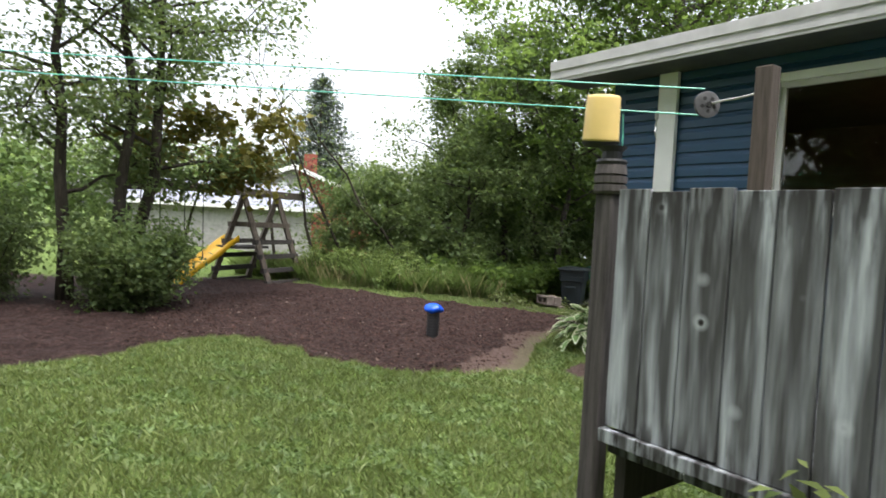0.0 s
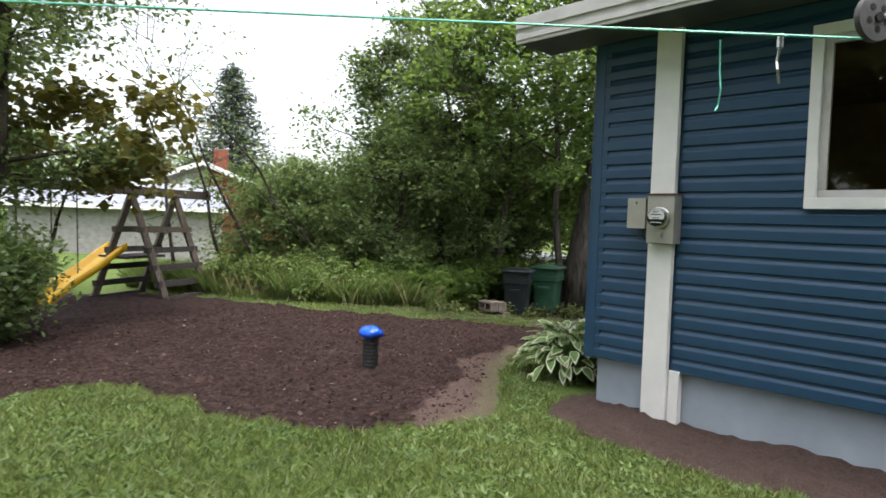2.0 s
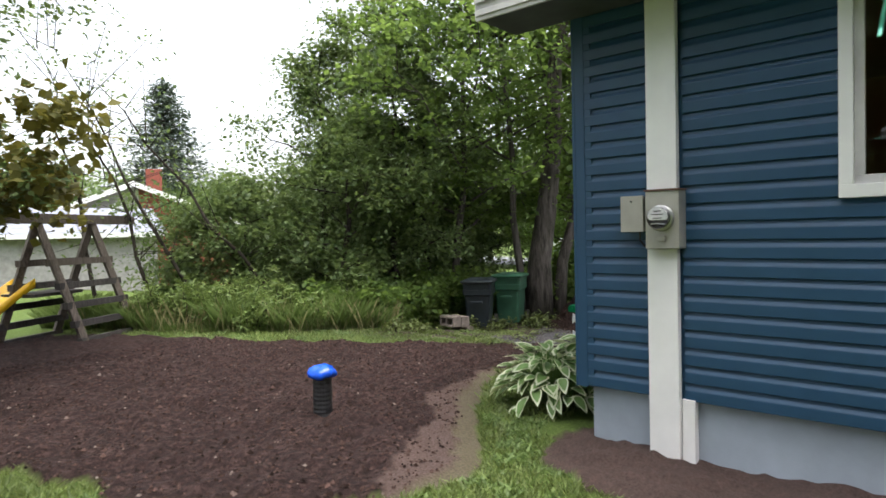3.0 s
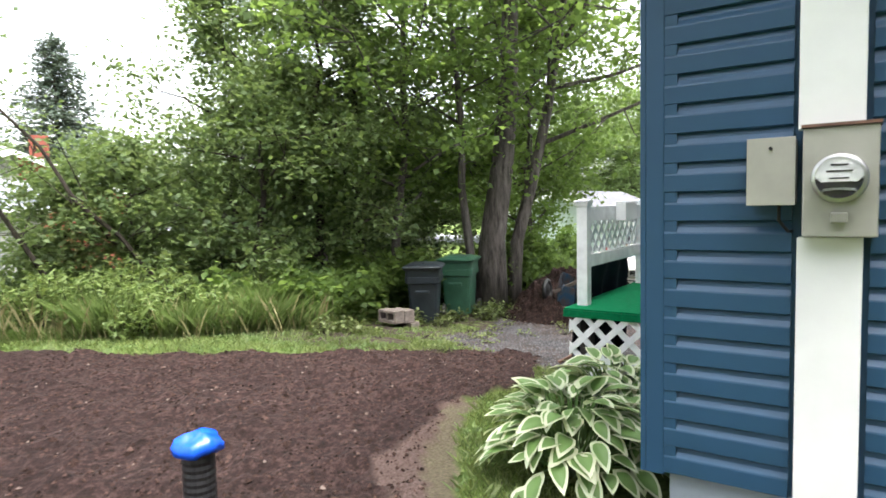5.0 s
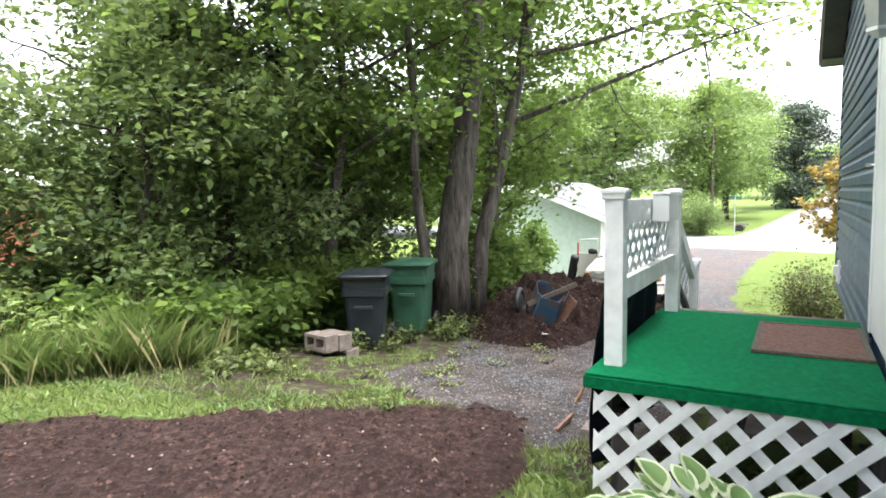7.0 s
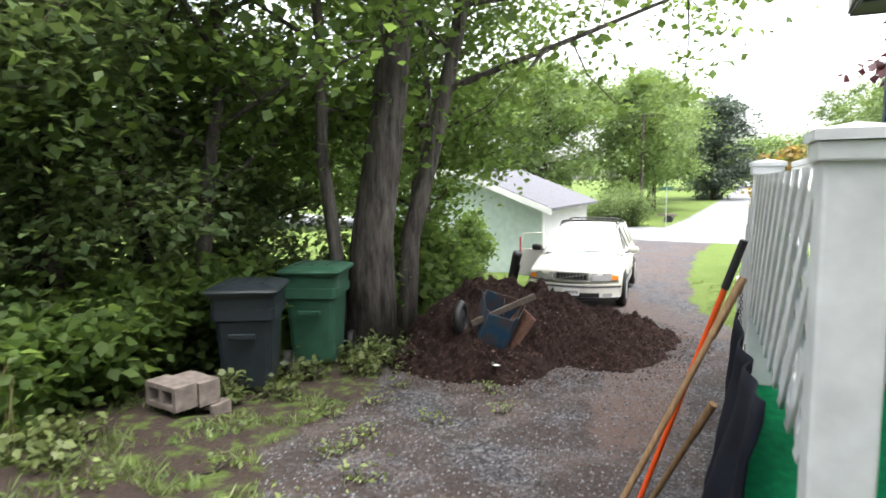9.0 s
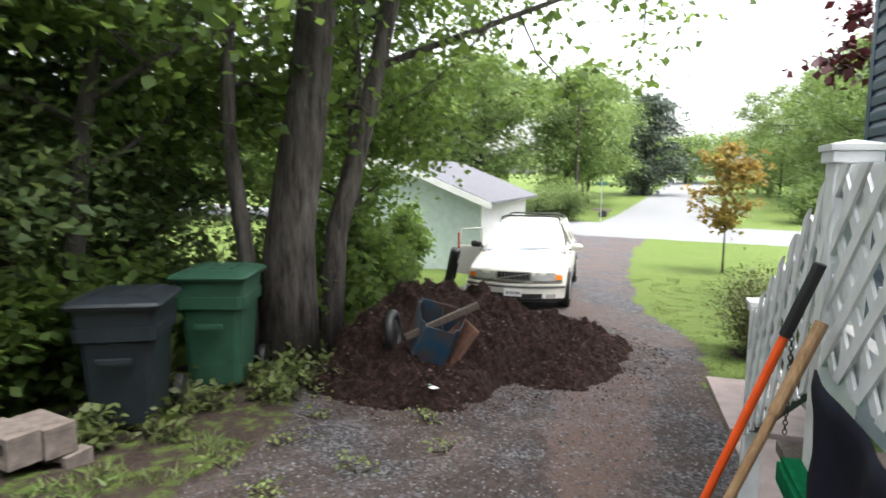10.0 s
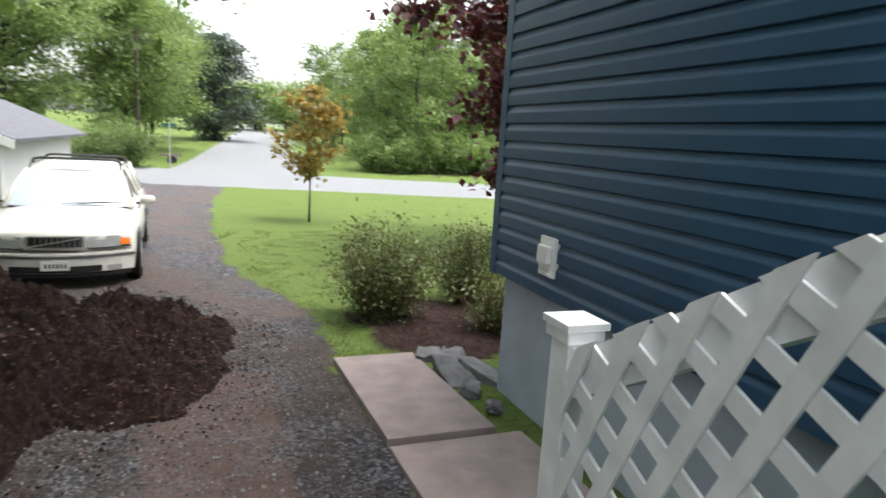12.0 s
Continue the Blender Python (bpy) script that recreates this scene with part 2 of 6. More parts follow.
M_LINE = plain("green_clothesline", (0.12, 0.5, 0.38), 0.4)
M_PANE = glassy("window_glass", (0.9, 0.95, 0.93), 0.01)
# Indoor dimness is put into this dark brown.
M_ROOM = plain("room_wall_painted_dim", (0.12, 0.09, 0.06), 0.9)
M_METERGLASS = glassy("meter_dome_glass", (0.95, 0.97, 0.97), 0.01)
M_BULB = glowing("warm_lamp_glow", (1.0, 0.5, 0.15), 4.0)
M_GROUND = ground_material()
L_THICK = leafy("thicket_leaf", (0.048, 0.088, 0.034), (0.19, 0.265, 0.105), 0.5)
# Distance haze is mixed into these needle tones.
L_FARSPRUCE = leafy("hazy_spruce_needle", (0.06, 0.085, 0.07), (0.12, 0.16, 0.12), 0.2)
L_MAPLE = leafy("maple_leaf", (0.055, 0.1, 0.03), (0.21, 0.32, 0.095), 0.65)
L_LIGHT = leafy("bright_far_leaf", (0.09, 0.15, 0.05), (0.24, 0.34, 0.13), 0.45)
L_SPRUCE = leafy("spruce_needle", (0.015, 0.035, 0.02), (0.05, 0.085, 0.05), 0.1)
L_RED = leafy("purple_maple_leaf", (0.03, 0.006, 0.012), (0.13, 0.03, 0.04), 0.25)
L_ORANGE = leafy("bronze_maple_leaf", (0.13, 0.13, 0.035), (0.36, 0.25, 0.08), 0.45)
L_BRONZE = leafy("young_maple_leaf", (0.07, 0.08, 0.015), (0.22, 0.2, 0.05), 0.4)
L_GRASS = leafy("grass_blade", (0.055, 0.085, 0.025), (0.23, 0.29, 0.1), 0.3)
L_WEED = leafy("tall_grass_blade", (0.08, 0.14, 0.035), (0.26, 0.35, 0.12), 0.35)
L_SHRUB = leafy("shrub_leaf", (0.05, 0.07, 0.02), (0.16, 0.2, 0.07), 0.3)
L_CLOVER = leafy("clover_leaf", (0.055, 0.1, 0.025), (0.19, 0.27, 0.09), 0.3)
L_STRAW = leafy("dry_straw_blade", (0.2, 0.17, 0.08), (0.5, 0.45, 0.25), 0.2)


# ---- builders ----
RNG = np.random.default_rng(7)


def mesh_from(name, verts, faces, material, smooth=False):
    me = bpy.data.meshes.new(name)
    me.from_pydata([tuple(v) for v in verts], [], faces)
    me.materials.append(material)
    if smooth:
        me.shade_smooth()
    return me


def quads(name, v, material):
    """A mesh of loose four-cornered pieces; v: N x 4 x 3."""
    n = len(v)
    me = bpy.data.meshes.new(name)
    me.vertices.add(4 * n), me.loops.add(4 * n), me.polygons.add(n)
    me.vertices.foreach_set("co", v.astype(np.float32).ravel())
    me.loops.foreach_set("vertex_index", np.arange(4 * n, dtype=np.int32))
    me.polygons.foreach_set("loop_start", np.arange(0, 4 * n, 4, dtype=np.int32))
    me.update(calc_edges=True)
    me.materials.append(material)
    return me


def put(ob, parent, m=None):
    ob.parent = parent
    if m is not None:
        ob.matrix_basis = m
    return ob


def thing(name, m, label, category, group=""):
    return tagged(_at(new(name), m), label, category, group)


def _at(ob, m):
    ob.matrix_basis = m if isinstance(m, Matrix) else Matrix.Translation(m)
    return ob


def part(name, bm, material, parent, label="", smooth=False):
    me = bpy.data.meshes.new(name)
    bm.to_mesh(me)
    bm.free()
    me.materials.append(material)
    if smooth:
        me.shade_smooth()
    ob = put(new(name, me), parent)
    return tagged(ob, label)


def piece(name, me, parent, m=None, label=""):
    return tagged(put(new(name, me), parent, m), label)


def box(bm, x0, x1, y0, y1, z0, z1, bevel=0.0, m=None):
    vs = [bm.verts.new((x, y, z)) for z in (z0, z1) for y in (y0, y1) for x in (x0, x1)]
    fs = [bm.faces.new([vs[i] for i in f]) for f in ((0, 2, 3, 1), (4, 5, 7, 6), (0, 1, 5, 4), (2, 6, 7, 3), (0, 4, 6, 2), (1, 3, 7, 5))]
    if bevel:
        edges = list({e for f in fs for e in f.edges})
        got = bmesh.ops.bevel(bm, geom=edges, offset=bevel, segments=2, affect="EDGES", profile=0.6)
        vs = list({v for f in got["faces"] for v in f.verts} | {v for v in vs if v.is_valid})
    if m is not None:
        bmesh.ops.transform(bm, matrix=m, verts=[v for v in vs if v.is_valid])
    return bm


def boxed(*a, **k):
    return box(bmesh.new(), *a, **k)


def tube(bm, pts, radii, seg=8, cap=True):
    """A tube along pts; radii: one or one a point."""
    pts = [Vector(p) for p in pts]
    if isinstance(radii, (int, float)):
        radii = [radii] * len(pts)
    rings, side = [], None
    for i, p in enumerate(pts):
        d = (pts[min(i + 1, len(pts) - 1)] - pts[max(i - 1, 0)]).normalized()
        if side is None or abs(side.dot(d)) > 0.95:
            side = d.orthogonal().normalized()
        side = (side - d * side.dot(d)).normalized()
        up = d.cross(side)
        rings.append([bm.verts.new(p + (side * math.cos(a) + up * math.sin(a)) * radii[i]) for a in [2 * math.pi * k / seg for k in range(seg)]])
    for a, b in zip(rings, rings[1:]):
        for k in range(seg):
            bm.faces.new((a[k], a[(k + 1) % seg], b[(k + 1) % seg], b[k]))
    if cap:
        bm.faces.new(rings[0][::-1]), bm.faces.new(rings[-1])
    return bm


def tubed(pts, radii, seg=8):
    return tube(bmesh.new(), pts, radii, seg)


def lathe(bm, prof, seg=20, at=(0, 0, 0)):
    """Turned about z; prof: (radius, height) from bottom to top."""
    return tube(bm, [(at[0], at[1], at[2] + z) for r, z in prof], [r for r, z in prof], seg)


def prism(bm, outline, axis, a, b):
    """An outline (two numbers a point) pushed along axis from a to b."""
    def p(u, v, w):
        return {"x": (w, u, v), "y": (u, w, v), "z": (u, v, w)}[axis]
    lo, hi = [bm.verts.new(p(u, v, a)) for u, v in outline], [bm.verts.new(p(u, v, b)) for u, v in outline]
    n = len(outline)
    for i in range(n):
        bm.faces.new((lo[i], lo[(i + 1) % n], hi[(i + 1) % n], hi[i]))
    bm.faces.new(lo[::-1]), bm.faces.new(hi)
    bmesh.ops.recalc_face_normals(bm, faces=bm.faces)
    return bm


def clip_line(poly, p, d):
    """Where the line p + t d runs inside the convex outline poly."""
    lo, hi = -1e9, 1e9
    area = sum(poly[i - 1][0] * poly[i][1] - poly[i][0] * poly[i - 1][1] for i in range(len(poly)))
    for i in range(len(poly)):
        a, b = Vector(poly[i - 1]), Vector(poly[i])
        nrm = Vector((-(b - a).y, (b - a).x)) * (1 if area > 0 else -1)
        k, c = nrm.dot(d), nrm.dot(p - a)
        if abs(k) < 1e-9:
            if c < 0:
                return None
        elif k > 0:
            lo = max(lo, -c / k)
        else:
            hi = min(hi, -c / k)
    return (lo, hi) if hi - lo > 0.03 else None


def clip_outline(shape, poly):
    """The part of an outline inside the convex outline poly."""
    area = sum(poly[i - 1][0] * poly[i][1] - poly[i][0] * poly[i - 1][1] for i in range(len(poly)))
    for i in range(len(poly)):
        a, b = Vector(poly[i - 1]), Vector(poly[i])
        nrm = Vector((-(b - a).y, (b - a).x)) * (1 if area > 0 else -1)
        out = []
        for j in range(len(shape)):
            p, q = shape[j - 1], shape[j]
            dp, dq = nrm.dot(p - a), nrm.dot(q - a)
            if (dp >= 0) != (dq >= 0):
                out.append(p + (q - p) * (dp / (dp - dq)))
            if dq >= 0:
                out.append(q)
        shape = out
        if len(shape) < 3:
            return []
    return shape


def lattice(parent, poly, m, material, step=0.14, wide=0.045, thick=0.008, label="", tilt=0.0):
    """Crossed diagonal slats in the outline poly of the plane (x, z) of m."""
    us, vs = [q[0] for q in poly], [q[1] for q in poly]
    for layer, s in enumerate((1, -1)):
        d = Vector((math.cos(radians(tilt + 45 * s)), math.sin(radians(tilt + 45 * s))))
        n = Vector((-d.y, d.x))
        c0 = sorted(n.dot(Vector((u, v))) for u in (min(us), max(us)) for v in (min(vs), max(vs)))
        k = c0[0] + step * 0.5
        while k < c0[-1]:
            hit = clip_line(poly, n * k, d)
            if hit:
                a, b = n * k + d * hit[0], n * k + d * hit[1]
                bm = bmesh.new()
                y = (layer - 0.5) * thick * 1.05
                far = d * wide * 2
                ends = clip_outline([a - far + n * wide / 2, a - far - n * wide / 2, b + far - n * wide / 2, b + far + n * wide / 2], poly)
                if len(ends) < 3:
                    k += step
                    continue
                prism(bm, [tuple(e) for e in ends], "y", y - thick / 2, y + thick / 2)
                ob = part("slat", bm, material, parent)
                ob.matrix_basis = m
            k += step


def smooth_noise(x, y, s=1.0, seed=0.0):
    return noise.noise(Vector((x * s + seed, y * s - seed, seed * 1.7)))


def height(x, y):
    """The ground's height."""
    z = float(np.interp(x, [-40, 6.0, 9, 10.3, 11.5, 12.8, 19, 28, 38, 56, 90, 130, 200, 400], [0.6, 0.6, 0.48, 0.31, 0.16, 0.12, -0.26, -0.48, -0.6, -0.6, 0.1, 1.3, 3.2, 4.5]))
    return z


def inside(poly, x, y):
    c, j = False, len(poly) - 1
    for i in range(len(poly)):
        if (poly[i][1] > y) != (poly[j][1] > y) and x < (poly[j][0] - poly[i][0]) * (y - poly[i][1]) / (poly[j][1] - poly[i][1]) + poly[i][0]:
            c = not c
        j = i
    return c


SOIL = [(-3, 5.9), (0.2, 6.6), (1.4, 6.75), (2.1, 7.45), (2.9, 7.1), (3.1, 5.8), (3.45, 5.15), (4.0, 4.75), (4.5, 4.68), (5.15, 5.1), (6.1, 5.88), (6.95, 6.22), (8.2, 6.15), (9.1, 6.5), (9.3, 7.0), (8.5, 8.1), (7.5, 9.3), (6.5, 10.8), (5.4, 13.3), (2, 14.5), (-3, 15)]
SOIL2 = [(5.1, 4.3), (4.95, 3.8), (4.9, 2.7), (4.9, 0.5), (6.2, 0.5), (6.2, 4.3), (5.6, 4.45)]
SAND = [(4.0, 4.7), (4.6, 4.5), (5.35, 5.0), (6.3, 5.78), (7.4, 6.1), (7.3, 6.35), (6.0, 6.05), (4.95, 5.32)]
GRAVEL = [(8.6, 6.2), (9.6, 5.7), (12.3, 5.3), (14.6, 5.3), (16.2, 5.2), (17.6, 5.5), (19.6, 5.95), (24.6, 6.3), (31, 6.2), (37.5, 5.6), (37.5, 9.6), (31, 9.3), (23, 9.3), (18, 10.3), (13.8, 9.4), (12.2, 8.7), (11.2, 8.6), (10.2, 8.5), (9.4, 7.8), (9.2, 7.0)]
PALE = [(13.4, 5.9), (14.6, 5.9), (14.4, 6.6), (12.6, 6.7), (11.2, 6.4), (12, 6.0)]


# ---- ground ----
def zone_of(x, y):
    """How much soil, gravel, sand and road lie at a place."""
    nx, ny = x + 0.16 * smooth_noise(x, y, 1.7, 3) + 0.06 * smooth_noise(x, y, 7, 5), y + 0.16 * smooth_noise(x, y, 1.7, 9) + 0.06 * smooth_noise(x, y, 7, 11)
    soil = inside(SOIL, nx, ny) or inside(SOIL2, nx, ny) or (math.hypot((nx - 15.6) / 1.3, (ny - 4.1) / 0.8) < 1.0)
    gravel = not soil and inside(GRAVEL, nx, ny)
    sand = max(inside(SAND, nx, ny) * 0.75, inside(SOIL2, nx, ny) * 0.45)
    if inside(PALE, nx, ny):
        sand = 0.6
    rx, ry = x - 38, y - 6.0
    along, across = rx * math.cos(radians(-5)) - ry * math.sin(radians(-5)) * -1, 0
    across = ry - rx * math.tan(radians(-5))
    cross = 36.3 + (y - 3.4) * 0.23
    road = (cross < x < cross + 9.5) or (x > 40 and abs(across + 0.6) < 3.6)
    mud = float(np.interp(x, [9, 11, 15, 17.5], [0.9, 1, 0.9, 0]))
    rough = float(8.3 < x < 13.5 and 5.4 < y < 10.5)
    return float(soil), float(gravel), float(sand), float(road), mud, rough


def axis_steps(stops):
    out = []
    for a, b, s in stops:
        out += list(np.arange(a, b, s))
    return out + [stops[-1][1]]


def soil_relief(x, y):
    return 0.04 * smooth_noise(x, y, 2.2, 1) + 0.05 * smooth_noise(x, y, 6.5, 2) + 0.03 * smooth_noise(x, y, 13, 6) + 0.02


def build_ground():
    xs = axis_steps([(-1500, -100, 200), (-100, -4, 6), (-4, 17, 0.07), (17, 50, 0.25), (50, 130, 2), (130, 1500, 100)])
    ys = axis_steps([(-1500, -100, 200), (-100, 0, 2.5), (0, 11, 0.07), (11, 16, 0.25), (16, 100, 3), (100, 1500, 100)])
    nx, ny = len(xs), len(ys)
    co, za, zb = [], [], []
    for y in ys:
        for x in xs:
            z = height(x, y)
            near = -4 <= x <= 50 and -30 <= y <= 16
            s = zone_of(x, y) if near or x > 36 else (0.0,) * 6
            if near:
                if s[0]:
                    z += soil_relief(x, y)
                elif s[1]:
                    z += 0.012 * smooth_noise(x, y, 12, 2) - 0.01
                else:
                    z += 0.03 * smooth_noise(x, y, 1.5, 4)
            co.append((x, y, z))
            za.append((s[0], s[1], s[2], 1.0))
            zb.append((s[3], s[4], s[5], 1.0))
    me = bpy.data.meshes.new("ground")
    i = np.arange(nx * ny).reshape(ny, nx)
    f = np.stack([i[:-1, :-1], i[:-1, 1:], i[1:, 1:], i[1:, :-1]], -1).reshape(-1, 4)
    me.vertices.add(nx * ny), me.loops.add(4 * len(f)), me.polygons.add(len(f))
    me.vertices.foreach_set("co", np.array(co, dtype=np.float32).ravel())
    me.loops.foreach_set("vertex_index", f.astype(np.int32).ravel())
    me.polygons.foreach_set("loop_start", np.arange(0, 4 * len(f), 4, dtype=np.int32))
    me.update(calc_edges=True)
    for nm, vals in (("zone", za), ("zone_b", zb)):
        me.color_attributes.new(nm, "FLOAT_COLOR", "POINT").data.foreach_set("color", np.array(vals, dtype=np.float32).ravel())
    me.materials.append(M_GROUND)
    me.shade_smooth()
    return tagged(new("ground", me), "yard ground with lawn, dark turned soil, gravel drive and road", "ground", kind="structure")


build_ground()

# ---- the blue house ----
WX, WY, WX2, WB, WT = 5.74, 4.40, 13.69, 0.988, 3.72
LAP = 0.1177


def course_mesh(length, lap=LAP):
    prof = [(0.0, 0.0), (0.0, lap + 0.006), (0.001, lap), (0.007, lap * 0.8), (0.019, lap * 0.63), (0.021, lap * 0.57), (0.021, 0.004), (0.015, 0.0)]
    bm = prism(bmesh.new(), prof, "y", 0, length)
    me = bpy.data.meshes.new("siding_course")
    bm.to_mesh(me)
    bm.free()
    me.materials.append(M_SIDE)
    return me


def structure(name, bm, material, label, category):
    me = bpy.data.meshes.new(name)
    bm.to_mesh(me)
    bm.free()
    me.materials.append(material)
    return tagged(new(name, me), label, category, kind="structure")


def building():
    # the wall with the meter, its window opening y 0.85..2.67, z 2.35..3.4
    WIN = (0.85, 2.67, 2.35, 3.42)
    t = 0.14
    bm = bmesh.new()
    for y0, y1, z0, z1 in ((-6, WIN[0], WB, WT), (WIN[1], WY - t, WB, WT), (WIN[0], WIN[1], WB, WIN[2]), (WIN[0], WIN[1], WIN[3], WT)):
        box(bm, WX + 0.02, WX + t, y0, y1, z0, z1)
    west = structure("wall_west", bm, M_SIDE, "blue clapboard house wall with a picture window and electric meter", "wall")
    n = int((WT - WB) / LAP) + 1
    cache = {}

    def course(parent, y0, y1, z, turn=None):
        me = cache.setdefault(round(y1 - y0, 4), None) or course_mesh(y1 - y0)
        cache[round(y1 - y0, 4)] = me
        m = turn(y0, y1, z)
        piece("siding_course", me, parent, m)

    def face_w(y0, y1, z):
        return Matrix.Translation((WX + 0.018, y1, z)) @ pose(0, 0, 0, 0, 0, 180)

    def face_n(x0, x1, z):
        return Matrix.Translation((x1, WY - 0.018, z)) @ pose(0, 0, 0, 0, 0, 90)

    for i in range(n):
        z = WB + i * LAP
        if z + LAP > WT + 0.02:
            break
        for y0, y1 in ((-6, 3.61), (3.85, WY - 0.03)):
            if WIN[2] - LAP * 0.9 < z < WIN[3] and y0 < 0:
                course(west, -6, WIN[0] - 0.06, z, face_w)
                course(west, WIN[1] + 0.07, 3.61, z, face_w)
            else:
                course(west, y0, y1, z, face_w)
    bm = bmesh.new()
    mid = (WX + WX2) / 2
    box(bm, WX, WX2, WY - t, WY - 0.02, WB, WT)
    prism(bm, [(WX, WT), (WX2, WT), (mid, WT + 1.3)], "y", WY - t, WY - 0.02)
    north = structure("wall_north", bm, M_SIDE, "blue clapboard gable wall behind the back steps", "wall")
    DOOR = (8.5, 9.55, 3.45)
    for i in range(n + 11):
        z = WB + i * LAP
        a, b = WX + 0.03, WX2 - 0.03
        if z > WT - 0.05:
            k = (z + LAP - WT) / 1.3 * (mid - WX)
            a, b = WX + k, WX2 - k
            if b - a < 0.5:
                break
        if z < DOOR[2]:
            course(north, a, DOOR[0], z, face_n)
            course(north, DOOR[1], b, z, face_n)
        else:
            course(north, a, b, z, face_n)
    for nm, m, lab in (("wall_east", (WX2 - t, WX2, -6, WY - t, WB, WT), "blue front wall of the house"), ("wall_south", (WX, WX2, -6.14, -6, WB, WT), "blue end wall of the house")):
        structure(nm, boxed(*m), M_SIDE, lab, "wall")
    fb = bmesh.new()
    box(fb, WX + 0.06, WX + 0.25, -6, WY - 0.1, -0.4, WB)
    box(fb, WX + 0.25, WX2 - 0.06, WY - 0.3, WY - 0.1, -0.4, WB)
    structure("foundation", fb, M_CONC, "painted blue-grey concrete foundation wall under the siding", "foundation")
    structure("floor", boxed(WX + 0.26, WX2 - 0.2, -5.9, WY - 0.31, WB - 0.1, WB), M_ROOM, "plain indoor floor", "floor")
    structure("ceiling", boxed(WX + 0.15, WX2 - 0.2, -5.9, WY - 0.16, 3.55, 3.6), M_ROOM, "plain ceiling painted dim inside the window", "ceiling")
    structure("inner_wall", boxed(9.0, 9.1, -5.9, WY - 0.16, WB, 3.54), M_ROOM, "brown room wall painted dim behind the window", "wall")
    # corner posts
    for i, (x, y) in enumerate(((WX, WY), (WX2, WY))):
        s = 1 if i == 0 else -1
        cb = bmesh.new()
        box(cb, min(x - 0.006 * s, x + 0.085 * s), max(x - 0.006 * s, x + 0.085 * s), WY - 0.017, WY + 0.006, WB - 0.01, WT, 0.003)
        if i == 0:
            box(cb, x - 0.006, x + 0.017, WY - 0.09, WY - 0.018, WB - 0.01, WT, 0.003)
        structure("trim", cb, M_SIDE, "blue vinyl corner trim of the house", "trim")
    # window
    win = thing("window_1", (WX, 0, 0), "white-framed picture window in the blue wall", "window")
    win["kind"] = "structure"
    y0, y1, z0, z1 = WIN
    fr = bmesh.new()
    for a in ((y0 - 0.07, y1 + 0.07, z0 - 0.075, z0), (y0 - 0.07, y1 + 0.07, z1, z1 + 0.075), (y0 - 0.07, y0, z0, z1), (y1, y1 + 0.07, z0, z1)):
        box(fr, -0.035, 0.05, *a, 0.004)
    part("window_frame", fr, M_WHITE, win)
    fr = bmesh.new()
    q = 0.05
    for a in ((y0, y1, z0, z0 + q), (y0, y1, z1 - q, z1), (y0, y0 + q, z0 + q, z1 - q), (y1 - q, y1, z0 + q, z1 - q)):
        box(fr, 0.0, 0.045, *a, 0.004)
    part("sash", fr, M_FASCIA, win)
    part("pane", boxed(0.02, 0.026, y0 + q, y1 - q, z0 + q, z1 - q), M_PANE, win)
    # vertical cable cover, two pieces
    cov = thing("cable_cover", (WX, 3.73, 0), "tall white cable cover running down the blue wall", "cable cover")
    part("board", boxed(-0.055, 0.0, -0.1, 0.1, 0.5, 1.99, 0.004), M_WHITE, cov)
    part("board", boxed(-0.055, 0.0, -0.1, 0.1, 2.375, WT - 0.02, 0.004), M_WHITE, cov)
    part("side_board", boxed(-0.02, 0.05, -0.19, -0.107, 0.5, 1.0, 0.003), M_WHITE, cov)
    mt = thing("electric_meter", (WX - 0.0, 3.7, 1.995), "round glass electric meter on a grey metal box with rusty top", "electric meter")
    part("box", boxed(-0.13, 0.0, -0.11, 0.11, 0.0, 0.375, 0.006), M_METAL, mt)
    part("top_flange", boxed(-0.14, 0.0, -0.115, 0.115, 0.377, 0.387), M_RUST, mt, "rusty brown top flange")
    turn = pose(-0.13, 0, 0.2, 0, -90, 0) @ Matrix.Scale(0.85, 4)
    part("ring", lathe(bmesh.new(), [(0.092, 0), (0.098, 0.01), (0.098, 0.03), (0.09, 0.036), (0.082, 0.036)], 32), M_CHROME, mt, "shiny metal ring", True).matrix_basis = turn
    part("dome", lathe(bmesh.new(), [(0.081, 0.037), (0.08, 0.1), (0.072, 0.118), (0.045, 0.127), (0.01, 0.129)], 32), M_METERGLASS, mt, "clear glass dome over the dial", True).matrix_basis = turn
    part("drum", lathe(bmesh.new(), [(0.07, 0.038), (0.07, 0.07)], 28), M_BLACK, mt, "black register drum").matrix_basis = turn
    b = bmesh.new()
    arc = [(0.056 * math.cos(a), 0.056 * math.sin(a)) for a in [math.pi * (0.02 + 0.96 * k / 16) for k in range(17)]]
    prism(b, arc + [(-0.044, -0.012), (0.044, -0.012)], "x", -0.068, -0.062)
    part("dial", b, M_WHITE, mt, "white dial face").matrix_basis = pose(-0.13, 0, 0.2)
    for z, q in ((0.236, 0.022), (0.218, 0.034), (0.196, 0.026)):
        part("dial_mark", boxed(-0.2, -0.1975, -q, q, z, z + 0.005), M_BLACK, mt)
    part("rotor", boxed(-0.2, -0.19, -0.038, 0.038, 0.164, 0.169), M_CHROME, mt, "thin metal rotor disc")
    part("hub", boxed(-0.16, -0.131, -0.025, 0.025, 0.05, 0.085, 0.005), M_METAL, mt)
    jb = thing("junction_box", (WX, 3.91, 2.11), "small grey metal junction box beside the meter", "junction box")
    part("body", boxed(-0.11, -0.0, -0.075, 0.075, 0.0, 0.235, 0.006), M_METAL, jb)
